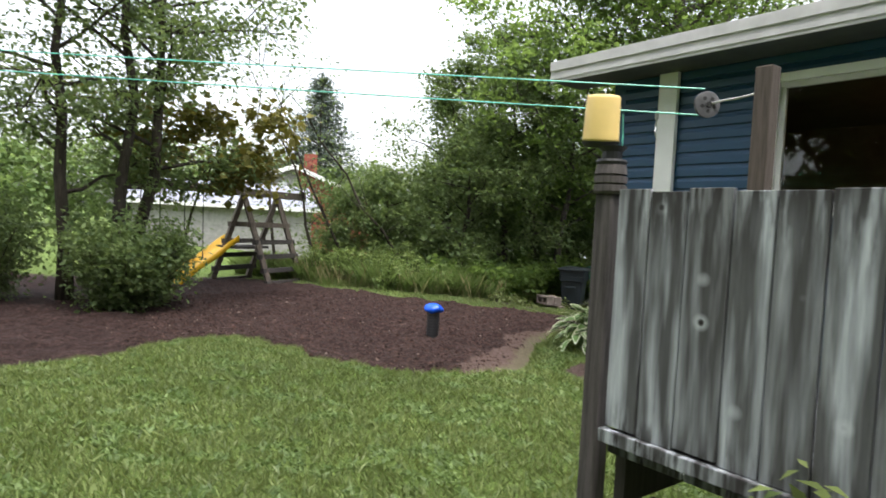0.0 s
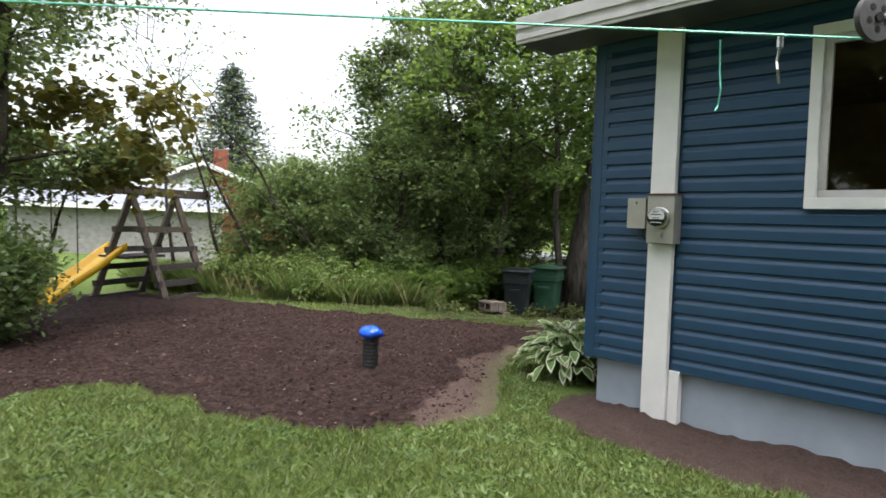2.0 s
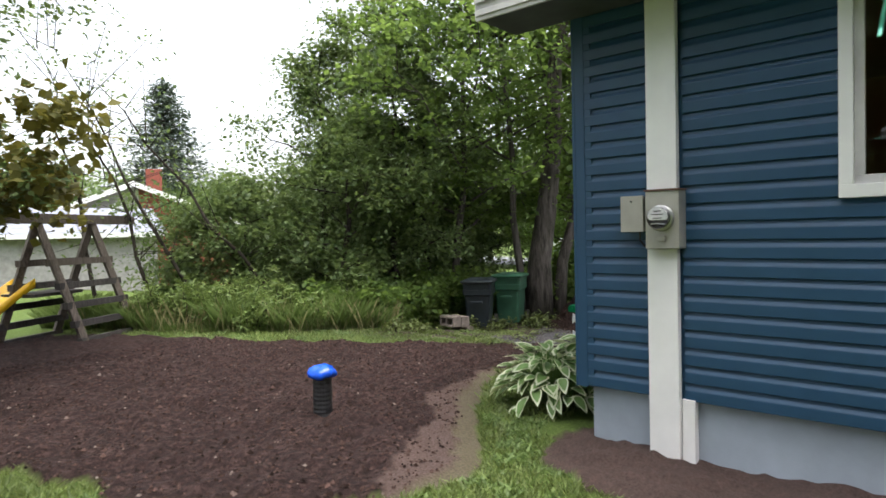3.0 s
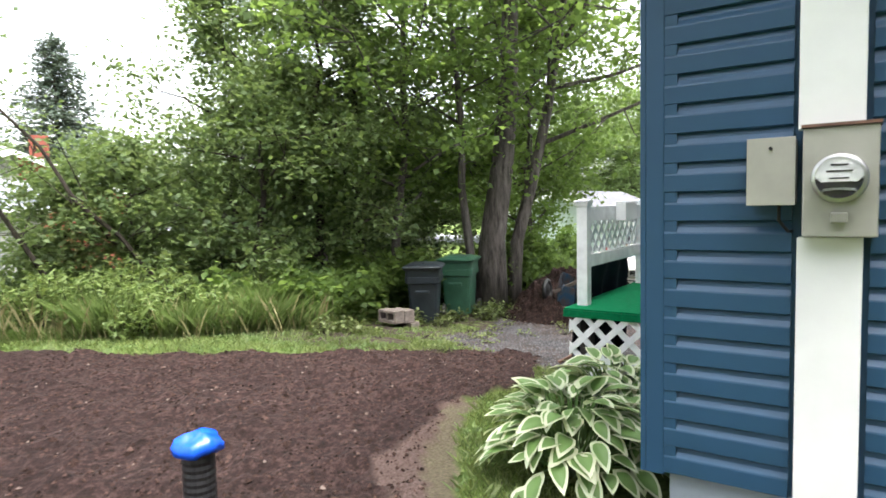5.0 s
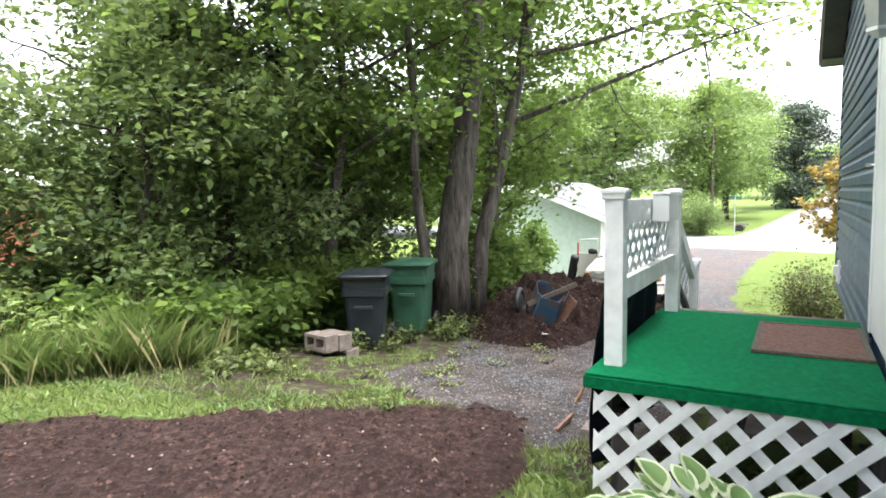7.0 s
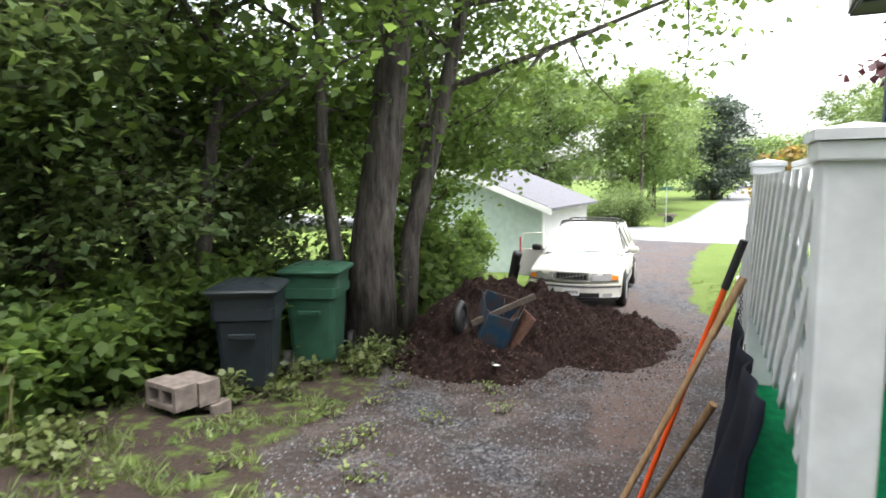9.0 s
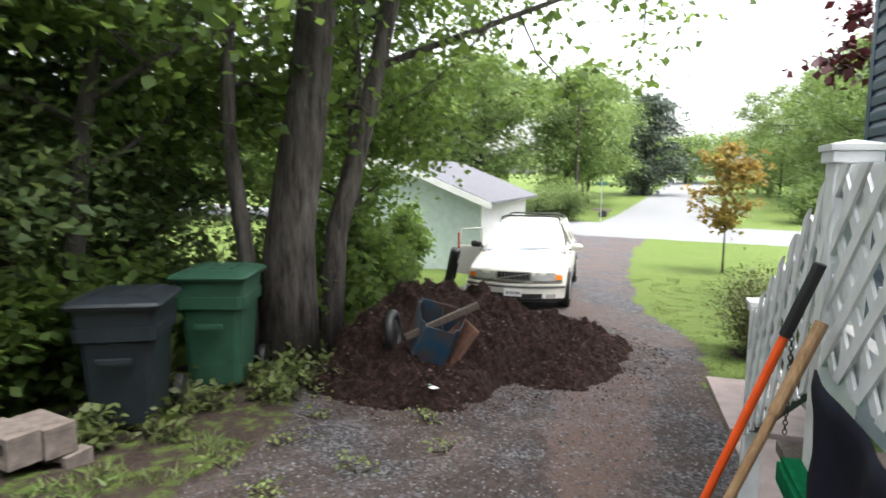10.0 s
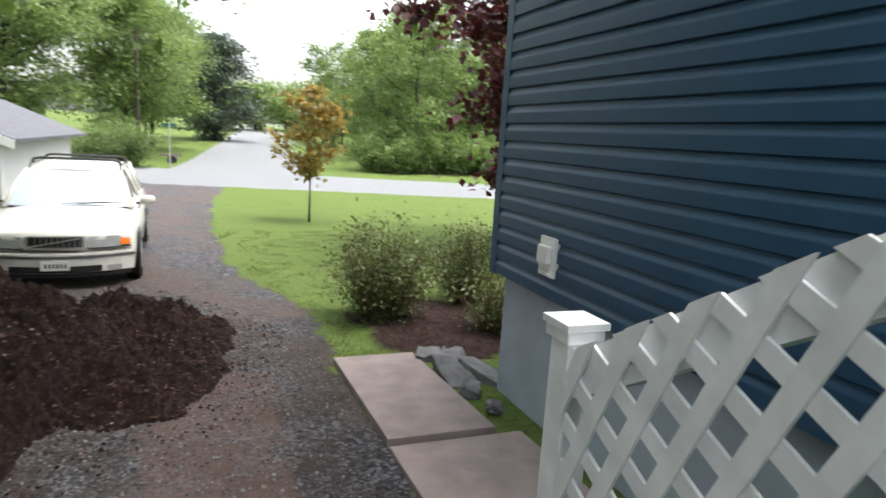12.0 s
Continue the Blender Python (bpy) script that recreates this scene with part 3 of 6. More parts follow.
    part("lid", boxed(-0.116, -0.111, -0.078, 0.078, -0.003, 0.238, 0.002), M_METAL, jb)
    part("knob", lathe(bmesh.new(), [(0.006, 0), (0.006, 0.01)], 10), M_BLACK, jb).matrix_basis = pose(-0.116, 0, 0.2, 0, -90, 0)
    part("cable", tubed([(-0.03, -0.02, 0), (-0.03, -0.02, -0.06), (-0.025, -0.05, -0.1), (0, -0.06, -0.1)], 0.006), M_BLACK, jb)
    # outlets and vents
    for nm, x, z, lab in (("outdoor_outlet", 12.88, 1.24, "white covered outlet on the blue wall near the foundation"), ("dryer_vent", 7.05, 1.18, "white vent cover on the blue wall beside the deck")):
        o = thing(nm, (x, WY, z), lab, "vent")
        part("plate", boxed(-0.09, 0.09, -0.018, 0.02, -0.11, 0.13, 0.004), M_WHITE, o)
        part("hood", boxed(-0.055, 0.055, 0.021, 0.06, -0.03, 0.08, 0.008), M_WHITE, o)
        for k in range(3):
            part("louvre", boxed(-0.05, 0.05, 0.021, 0.034, -0.095 + 0.02 * k, -0.083 + 0.02 * k, 0.002), M_WHITE, o)
    o = thing("wall_vent", (WX, 1.85, 1.06), "white square vent low on the blue wall", "vent")
    part("plate", boxed(-0.03, -0.0, -0.06, 0.06, -0.06, 0.07, 0.004), M_WHITE, o)
    part("flap", boxed(-0.045, -0.031, -0.04, 0.04, -0.04, 0.05, 0.004), M_WHITE, o)
    # roof
    e, g = 0.47, 0.3
    pitch = 1.3 / (mid - WX)
    zt = WT + 0.16
    rb = bmesh.new()
    for s in (-1, 1):
        g = 0.5 if s < 0 else 0.22
        xe = mid + s * (mid - WX + e)
        prism(rb, [(xe, WT - 0.02), (xe, zt), (mid, zt + (mid - WX + e) * pitch), (mid, WT - 0.02 + (mid - WX + e) * pitch)], "y", -6.4, WY + g)
    structure("roof", rb, M_SHINGLE, "low dark shingled gable roof of the blue house", "roof")
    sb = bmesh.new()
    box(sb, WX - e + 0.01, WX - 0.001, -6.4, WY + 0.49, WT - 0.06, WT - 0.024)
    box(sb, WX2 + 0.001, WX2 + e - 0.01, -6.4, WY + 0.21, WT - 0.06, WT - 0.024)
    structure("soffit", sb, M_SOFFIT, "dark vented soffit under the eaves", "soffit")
    for x0 in (WX - e - 0.02, WX2 + e):
        fb = bmesh.new()
        g = 0.5 if x0 < mid else 0.22
        box(fb, x0, x0 + 0.02, -6.4, WY + g, WT - 0.07, WT + 0.12, 0.002)
        box(fb, x0 - 0.02 if x0 < mid else x0 + 0.021, x0 - 0.001 if x0 < mid else x0 + 0.04, -6.4, WY + g, WT + 0.05, WT + 0.15, 0.004)
        box(fb, x0 - 0.012 if x0 < mid else x0 + 0.021, x0 - 0.001 if x0 < mid else x0 + 0.032, -6.4, WY + g, WT - 0.04, WT + 0.0, 0.003)
        # West fascia is white; the east one takes the dark soffit material.
        structure("trim", fb, M_FASCIA if x0 < mid else M_SOFFIT, "metal fascia and drip edge along the eave, white west and dark east", "trim")
    for s in (-1, 1):
        g = 0.5 if s < 0 else 0.22
        fb = bmesh.new()
        xe = mid + s * (mid - WX + e)
        top = zt + (mid - WX + e) * pitch
        prism(fb, [(xe, WT - 0.05), (xe, zt - 0.02), (mid, top - 0.02), (mid, top - 0.22)], "y", WY + g + 0.002, WY + g + 0.022)
        structure("trim", fb, M_FASCIA, "white rake board along the gable edge", "trim")
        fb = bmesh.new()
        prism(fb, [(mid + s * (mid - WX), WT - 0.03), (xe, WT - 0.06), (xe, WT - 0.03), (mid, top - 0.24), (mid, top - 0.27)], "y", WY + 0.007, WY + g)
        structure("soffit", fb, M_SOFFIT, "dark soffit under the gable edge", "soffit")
    # back door
    d = thing("door_1", (8.5, WY, 1.27), "white back door with storm frame opening onto the green deck", "door")
    d["kind"] = "structure"
    fr = bmesh.new()
    for a in ((-0.0, 0.09, 0, 2.16), (0.96, 1.05, 0, 2.16), (0.09, 0.96, 2.07, 2.16)):
        box(fr, a[0], a[1], -0.018, 0.012, a[2], a[3], 0.004)
    part("door_frame", fr, M_WHITE, d)
    part("door_leaf", boxed(0.092, 0.958, -0.018, 0.004, 0.01, 2.065, 0.004), M_WHITE, d)
    part("door_handle", tubed([(0.86, 0.026, 1.0), (0.86, 0.06, 1.0), (0.78, 0.06, 1.0)], 0.01), M_CHROME, d)
    w = thing("window_2", (6.6, WY, 2.18), "white trimmed kitchen window in the gable wall", "window")
    w["kind"] = "structure"
    fr = bmesh.new()
    for a in ((0, 0.9, 0, 0.07), (0, 0.9, 0.93, 1.0), (0, 0.07, 0.07, 0.93), (0.83, 0.9, 0.07, 0.93)):
        box(fr, a[0], a[1], 0.001, 0.04, a[2], a[3], 0.004)
    part("window_frame", fr, M_WHITE, w)
    part("pane", boxed(0.07, 0.83, 0.003, 0.012, 0.07, 0.93), M_CARGLASS, w, "dark reflecting pane")
    # lantern
    la = thing("wall_lantern", (8.2, WY, 2.95), "white coach lantern beside the back door", "wall lamp")
    part("back_plate", boxed(-0.05, 0.05, 0.0, 0.02, -0.02, 0.16, 0.005), M_WHITE, la)
    part("arm", tubed([(0, 0.02, 0.1), (0, 0.07, 0.14), (0, 0.12, 0.1)], 0.01), M_WHITE, la)
    part("roof_cap", lathe(bmesh.new(), [(0.09, 0), (0.07, 0.02), (0.02, 0.06), (0.012, 0.09)], 6, (0, 0.12, 0.03)), M_WHITE, la)
    part("glass", lathe(bmesh.new(), [(0.05, -0.15), (0.075, 0.03)], 6, (0, 0.12, 0)), M_LAMPGLASS, la)
    part("base", lathe(bmesh.new(), [(0.02, -0.19), (0.055, -0.165), (0.055, -0.15)], 6, (0, 0.12, 0)), M_WHITE, la)
    hl = thing("ceiling_lamp", (7.6, 1.55, 3.3), "small lit amber ceiling lamp inside the room", "lamp")
    part("globe", lathe(bmesh.new(), [(0.03, -0.06), (0.09, -0.02), (0.09, 0.04), (0.04, 0.08)], 16), M_BULB, hl)
    part("stem", tubed([(0, 0, 0.081), (0, 0, 0.25)], 0.01), M_BLACK, hl)
    # soil banked against the wall
    return west, north


building()


# ---- deck and steps ----
def post(parent_name, x, y, z0, z1, half, label):
    p = thing(parent_name, (x, y, z0), label, "post")
    part("shaft", boxed(-half, half, -half, half, 0, z1 - z0 - 0.05, 0.006), M_DIRTY, p)
    b = bmesh.new()
    box(b, -half - 0.01, half + 0.01, -half - 0.01, half + 0.01, z1 - z0 - 0.075, z1 - z0 - 0.045, 0.004)
    part("collar", b, M_DIRTY, p)
    b = bmesh.new()
    h, w = z1 - z0 - 0.044, half + 0.016
    vs = [b.verts.new(c) for c in ((-w, -w, h), (w, -w, h), (w, w, h), (-w, w, h), (-w, -w, h + 0.016), (w, -w, h + 0.016), (w, w, h + 0.016), (-w, w, h + 0.016), (0, 0, h + 0.03))]
    for f in ((3, 2, 1, 0), (0, 1, 5, 4), (1, 2, 6, 5), (2, 3, 7, 6), (3, 0, 4, 7), (4, 5, 8), (5, 6, 8), (6, 7, 8), (7, 4, 8)):
        b.faces.new([vs[i] for i in f])
    part("cap", b, M_DIRTY, p)
    return p


DX0, DX1, DY, DZ = 7.96, 9.82, 5.64, 1.265


def deck():
    d = thing("deck", (0, 0, 0), "raised back deck covered in green turf carpet with white lattice skirt", "deck")
    b = bmesh.new()
    box(b, DX0 - 0.05, DX1, WY + 0.03, DY + 0.04, DZ - 0.015, DZ, 0.006)
    for q in ((DX0 - 0.055, DX0 - 0.04, WY + 0.03, DY + 0.034), (DX0 - 0.05, DX1, DY + 0.035, DY + 0.05)):
        part("carpet_edge", boxed(*q, DZ - 0.075, DZ - 0.016, 0.004), M_CARPET, d, "green turf carpet turned over the edge")
    o = part("carpet", b, M_CARPET, d, "green turf carpet")
    b = bmesh.new()
    for k in range(14):
        box(b, DX0 - 0.03 + 0.147 * k, DX0 + 0.11 + 0.147 * k, WY + 0.04, DY + 0.02, DZ - 0.05, DZ - 0.016)
    part("decking", b, M_BROWNWOOD, d)
    b = bmesh.new()
    for y in (WY + 0.06, 5.0, DY - 0.06):
        box(b, DX0, DX1, y - 0.02, y + 0.02, DZ - 0.2, DZ - 0.051)
    part("joists", b, M_DARKWOOD, d)
    for x in (DX0 + 0.06, DX1 - 0.06):
        for y in (WY + 0.1, DY - 0.12):
            part("leg", boxed(x - 0.045, x + 0.045, y - 0.045, y + 0.045, height(x, y) - 0.1, DZ - 0.201), M_DARKWOOD, d)
    g = height(DX0, 5)
    sk = thing("lattice_skirt", (DX0 - 0.035, WY + 0.05, 0), "white diagonal lattice skirt closing the deck front", "lattice panel")
    L = DY - WY - 0.05
    lattice(sk, [(0, g - 0.05), (L, g - 0.05), (L, DZ - 0.07), (0, DZ - 0.07)], pose(0, 0, 0, 0, 0, 90), M_DIRTY, 0.135, 0.05)
    mt = thing("door_mat", (9.1, 4.72, DZ + 0.001), "brown ribbed door mat on the green carpet", "door mat")
    part("mat", boxed(-0.42, 0.42, -0.28, 0.28, 0, 0.012, 0.004), M_MAT, mt)
    b = bmesh.new()
    for a in ((-0.42, 0.42, -0.28, -0.25), (-0.42, 0.42, 0.25, 0.28), (-0.42, -0.39, -0.25, 0.25), (0.39, 0.42, -0.25, 0.25)):
        box(b, *a, 0.0125, 0.016)
    part("border", b, M_BROWNWOOD, mt)
    post("deck_post", 8.12, 5.585, DZ, 2.18, 0.047, "tall white square deck post with a pyramid cap")
    post("deck_post", 9.75, 5.585, DZ, 2.18, 0.047, "tall white square deck post at the head of the steps")
    post("newel_post", 10.78, 5.585, height(10.7, 5.6) - 0.02, 1.575, 0.037, "short white newel post at the foot of the steps")
    r = thing("deck_railing", (0, 5.585, 0), "white deck railing with a lattice panel", "railing")
    part("top_rail", boxed(8.17, 9.7, -0.02, 0.0265, 1.97, 2.1, 0.004), M_DIRTY, r)
    part("bottom_rail", boxed(8.17, 9.7, -0.02, 0.02, 1.58, 1.69, 0.004), M_DIRTY, r)
    lattice(r, [(8.17, 1.57), (9.7, 1.57), (9.7, 2.1), (8.17, 2.1)], pose(0, 0.036, 0), M_DIRTY, 0.105, 0.038)
    st = thing("stair_railing", (0, 5.59, 0), "sloping white lattice railing beside the steps", "railing")
    b = bmesh.new()
    prism(b, [(9.8, 1.94), (10.73, 1.38), (10.73, 1.485), (9.8, 2.045)], "y", -0.02, 0.0265)
    part("top_rail", b, M_DIRTY, st)
    b = bmesh.new()
    prism(b, [(9.8, 1.5), (10.73, 0.98), (10.73, 1.03), (9.8, 1.55)], "y", -0.02, 0.02)
    part("bottom_rail", b, M_BLACK, st, "dark lower rail")
    lattice(st, [(9.7, 1.53), (10.73, 0.96), (10.73, 1.49), (9.7, 2.11)], pose(0, 0.036, 0), M_DIRTY, 0.097, 0.037, tilt=-21)
    # steps down along x
    s = thing("steps", (0, 0, 0), "green carpeted wooden steps from the deck to the walk", "stairs")
    g = height(11, 5)
    n = 5
    for k in range(n):
        z = DZ - (k + 1) * (DZ - g) / (n + 1)
        x = DX1 + 0.01 + 0.24 * k
        part("tread", boxed(x, x + 0.27, WY + 0.1, 5.48, z - 0.04, z, 0.006), M_CARPET, s, "green carpeted tread")
        part("riser", boxed(x, x + 0.02, WY + 0.12, 5.46, z - (DZ - g) / (n + 1) + 0.001, z - 0.041), M_DARKWOOD, s)
    for y in (WY + 0.07, 5.49):
        b = bmesh.new()
        prism(b, [(DX1, DZ - 0.3), (DX1 + 1.2, g - 0.1), (DX1 + 1.2, g + 0.08), (DX1, DZ - 0.05)], "y", y, y + 0.03)
        part("stringer", b, M_BROWNWOOD, s)
    bx = thing("white_box", (9.03, 5.56, 1.96), "small white plastic box hung inside the deck railing", "box")
    part("body", boxed(-0.17, 0.17, -0.1, 0.0, 0, 0.16, 0.008), M_WHITE, bx)
    part("lid", boxed(-0.177, 0.177, -0.108, 0.0, 0.161, 0.178, 0.006), M_WHITE, bx)
    # cloth over the railing
    cl = thing("hanging_cloth", (0, 0, 0), "navy cloth bag draped outside the lattice railing", "cloth")
    b = bmesh.new()
    nu, nv = 40, 26
    grid = []
    for j in range(nv):
        for i in range(nu):
            u, v = i / (nu - 1), j / (nv - 1)
            x = 8.3 + 1.25 * u + 0.05 * (v - 0.5) * (1 - 2 * u)
            top = 1.66 - 0.05 * math.sin(u * 3.1) - 0.06 * u
            z = top + (0.62 - top) * v
            y = 5.68 + 0.035 * (math.sin(u * 23 + 2 * v) * (0.3 + v)) + 0.1 * math.sin(v * 2.4) * (0.6 + 0.4 * math.sin(u * 5)) + 0.012 * smooth_noise(u, v, 9, 2)
            grid.append(b.verts.new((x, y, z)))
    for j in range(nv - 1):
        for i in range(nu - 1):
            b.faces.new((grid[j * nu + i], grid[j * nu + i + 1], grid[(j + 1) * nu + i + 1], grid[(j + 1) * nu + i]))
    o = part("cloth", b, M_NAVY, cl, "", True)
    so = o.modifiers.new("thick", "SOLIDIFY")
    so.thickness = 0.006


deck()


# ---- privacy fence by the lawn, clothesline ----
def fence():
    f = thing("privacy_fence", (1.93, 0.015, 0), "weathered grey board privacy fence with knots and drips", "fence")
    edges = [1.39, 1.27, 1.14, 1.0, 0.88, 0.75, 0.62, 0.48, 0.35, 0.21, 0.08, -0.06, -0.2, -0.34, -0.48]
    for k, (a, c) in enumerate(zip(edges, edges[1:])):
        random.seed(k)
        dz = random.uniform(-0.006, 0.006)
        part("board", boxed(-0.011 + 0.003 * (k % 2), 0.011 + 0.003 * (k % 2), c + 0.004, a - 0.002, 1.41 + dz, 2.2 + dz, 0.003), M_OLDWOOD, f)
    for z in (1.42, 2.0):
        part("rail", boxed(0.016, 0.055, -0.6, 1.36, z - 0.045 * (z < 2), z + 0.05, 0.003), M_DARKWOOD, f)
    part("bottom_strip", boxed(-0.03, 0.012, -0.6, 1.40, 1.36, 1.405, 0.004), M_OLDWOOD, f)
    p = thing("fence_post", (1.96, 1.475, 0.5), "dark weathered turned corner post with grooved bands", "post")
    part("shaft", boxed(-0.035, 0.035, -0.035, 0.035, 0, 1.69, 0.01), M_DARKWOOD, p)
    part("neck", lathe(bmesh.new(), [(0.05, 1.69), (0.056, 1.7), (0.056, 1.72), (0.045, 1.724), (0.056, 1.728), (0.056, 1.75), (0.045, 1.754), (0.056, 1.758), (0.05, 1.79)], 16), M_DARKWOOD, p)
    part("band", lathe(bmesh.new(), [(0.05, 1.792), (0.053, 1.8), (0.05, 1.808)], 16), M_BLACK, p)
    part("pipe", lathe(bmesh.new(), [(0.034, 1.809), (0.034, 1.835), (0.045, 1.845), (0.05, 1.852)], 16), M_BLACKPIPE, p)
    pl = thing("yellow_pail", pose(1.955, 1.525, 2.375, 6, -6, 0), "pale yellow plastic pail turned upside down on the post", "pail")
    part("body", lathe(bmesh.new(), [(0.064, 0.0), (0.062, 0.01), (0.057, 0.145), (0.053, 0.154), (0.04, 0.157)], 24), M_YELLOW, pl, "", True)
    part("dark_rim", lathe(bmesh.new(), [(0.05, -0.022), (0.06, -0.012), (0.063, -0.001)], 24), M_BLACK, pl)
    q = thing("line_post", (3.42, 1.67, 0.5), "tall weathered grey post carrying the clothesline pulley", "post")
    part("shaft", boxed(-0.045, 0.045, -0.045, 0.045, 0, 2.44, 0.008), M_BROWNWOOD, q)
    part("cap_board", boxed(-0.07, 0.07, -0.07, 0.07, 1.74, 1.77, 0.004), M_OLDWOOD, q)
    pu = thing("clothesline_pulley", (3.3, 1.92, 2.76), "grey spoked clothesline pulley wheel on a wire hook", "pulley")
    t = pose(0, 0, 0, 0, 90, 62)
    part("wheel", lathe(bmesh.new(), [(0.055, -0.012), (0.07, -0.01), (0.06, 0.0), (0.07, 0.01), (0.055, 0.012)], 24), M_ROCK, pu).matrix_basis = t
    part("hub", lathe(bmesh.new(), [(0.015, -0.02), (0.015, 0.02)], 12), M_BLACK, pu).matrix_basis = t
    for k in range(5):
        a = 2 * math.pi * k / 5
        part("hole", lathe(bmesh.new(), [(0.011, -0.0135), (0.011, 0.0135)], 10, (0.036 * math.cos(a), 0.036 * math.sin(a), 0)), M_BLACK, pu, "dark hole between spokes").matrix_basis = t
    pts = [(0.0, 0.0, 0.0), (0.04, -0.07, 0.02), (0.07, -0.14, 0.03), (0.1, -0.22, 0.05)]
    part("hook_wire", tubed(pts, 0.006, 6), M_CHROME, pu)
    for nm, dz, lab in (("clothesline", 0.07, "green plastic coated clothesline over the lawn"), ("clothesline", -0.07, "lower run of the green clothesline")):
        c = thing(nm, (0, 0, 0), lab, "clothesline")
        far = Vector((-3.6, 12.0, 3.7 + dz * 1.2))
        near = Vector((3.32, 1.95, 2.78 + dz))
        pp = [near.lerp(far, k / 24) - Vector((0, 0, 0.15 * (k / 24) * (1 - k / 24) * (0.45 if dz > 0 else 0.62))) for k in range(25)]
        part("line", tubed(pp, 0.0045, 5), M_LINE, c)
    tl = thing("line_tail", (0, 0, 0), "loose green line end hanging from the clothesline", "rope")
    part("cord", tubed([(3.1, 2.3, 2.72), (3.11, 2.3, 2.62), (3.1, 2.29, 2.56), (3.11, 2.3, 2.51), (3.09, 2.3, 2.49)], 0.003, 5), M_LINE, tl)
    tl = thing("line_clamp", (0, 0, 0), "metal line tightener hanging from the lower clothesline", "line tightener")
    part("clamp", tubed([(3.2, 2.15, 2.735), (3.2, 2.15, 2.69)], 0.01, 8), M_CHROME, tl)
    part("tail", tubed([(3.2, 2.15, 2.69), (3.21, 2.16, 2.65), (3.19, 2.15, 2.62), (3.21, 2.15, 2.58)], 0.004, 6), M_CHROME, tl)



def side_deck():
    d = thing("side_deck", (0, 0, 0), "old raised wooden deck behind the privacy fence, dark underneath", "deck")
    for k in range(25):
        part("deck_board", boxed(1.985, 5.6, 1.3 - 0.145 * k, 1.435 - 0.145 * k, 1.3, 1.335, 0.003), M_OLDWOOD, d)
    for y in (1.38, 0.2, -1.0, -2.1):
        part("joist", boxed(1.99, 5.6, y - 0.02, y + 0.02, 1.14, 1.299), M_DARKWOOD, d)
    for x in (2.1, 3.8, 5.4):
        for y in (1.3, -1.9):
            part("leg", boxed(x - 0.045, x + 0.045, y - 0.045, y + 0.045, 0.5, 1.139), M_DARKWOOD, d)


side_deck()
fence()


# ---- plants ----
def leaf_quads(c, size, rng, flat=0.5, narrow=0.55, hang=0.25):
    """One folded leaf at each place of c."""
    n = len(c)
    d = rng.normal(size=(n, 3))
    d[:, 2] = d[:, 2] * flat - hang
    d /= np.linalg.norm(d, axis=1, keepdims=True)
    s = np.cross(d, rng.normal(size=(n, 3)) * 0.6 + np.array([0, 0, 1.0]))
    s /= np.linalg.norm(s, axis=1, keepdims=True) + 1e-9
    up = np.cross(s, d)
    k = (size * rng.uniform(0.6, 1.3, (n, 1)))
    mid = c + d * k * 0.45
    return np.stack([c, mid + s * k * narrow * 0.5 + up * k * 0.12, c + d * k, mid - s * k * narrow * 0.5 + up * k * 0.12], 1)


def bend(a, b, rng, wob, n=6):
    a, b = np.array(a, float), np.array(b, float)
    L = np.linalg.norm(b - a)
    out = [a + (b - a) * t for t in np.linspace(0, 1, n)]
    for i in range(1, n):
        out[i] = out[i] + rng.normal(size=3) * wob * L * (i / n) * 0.5
    return out


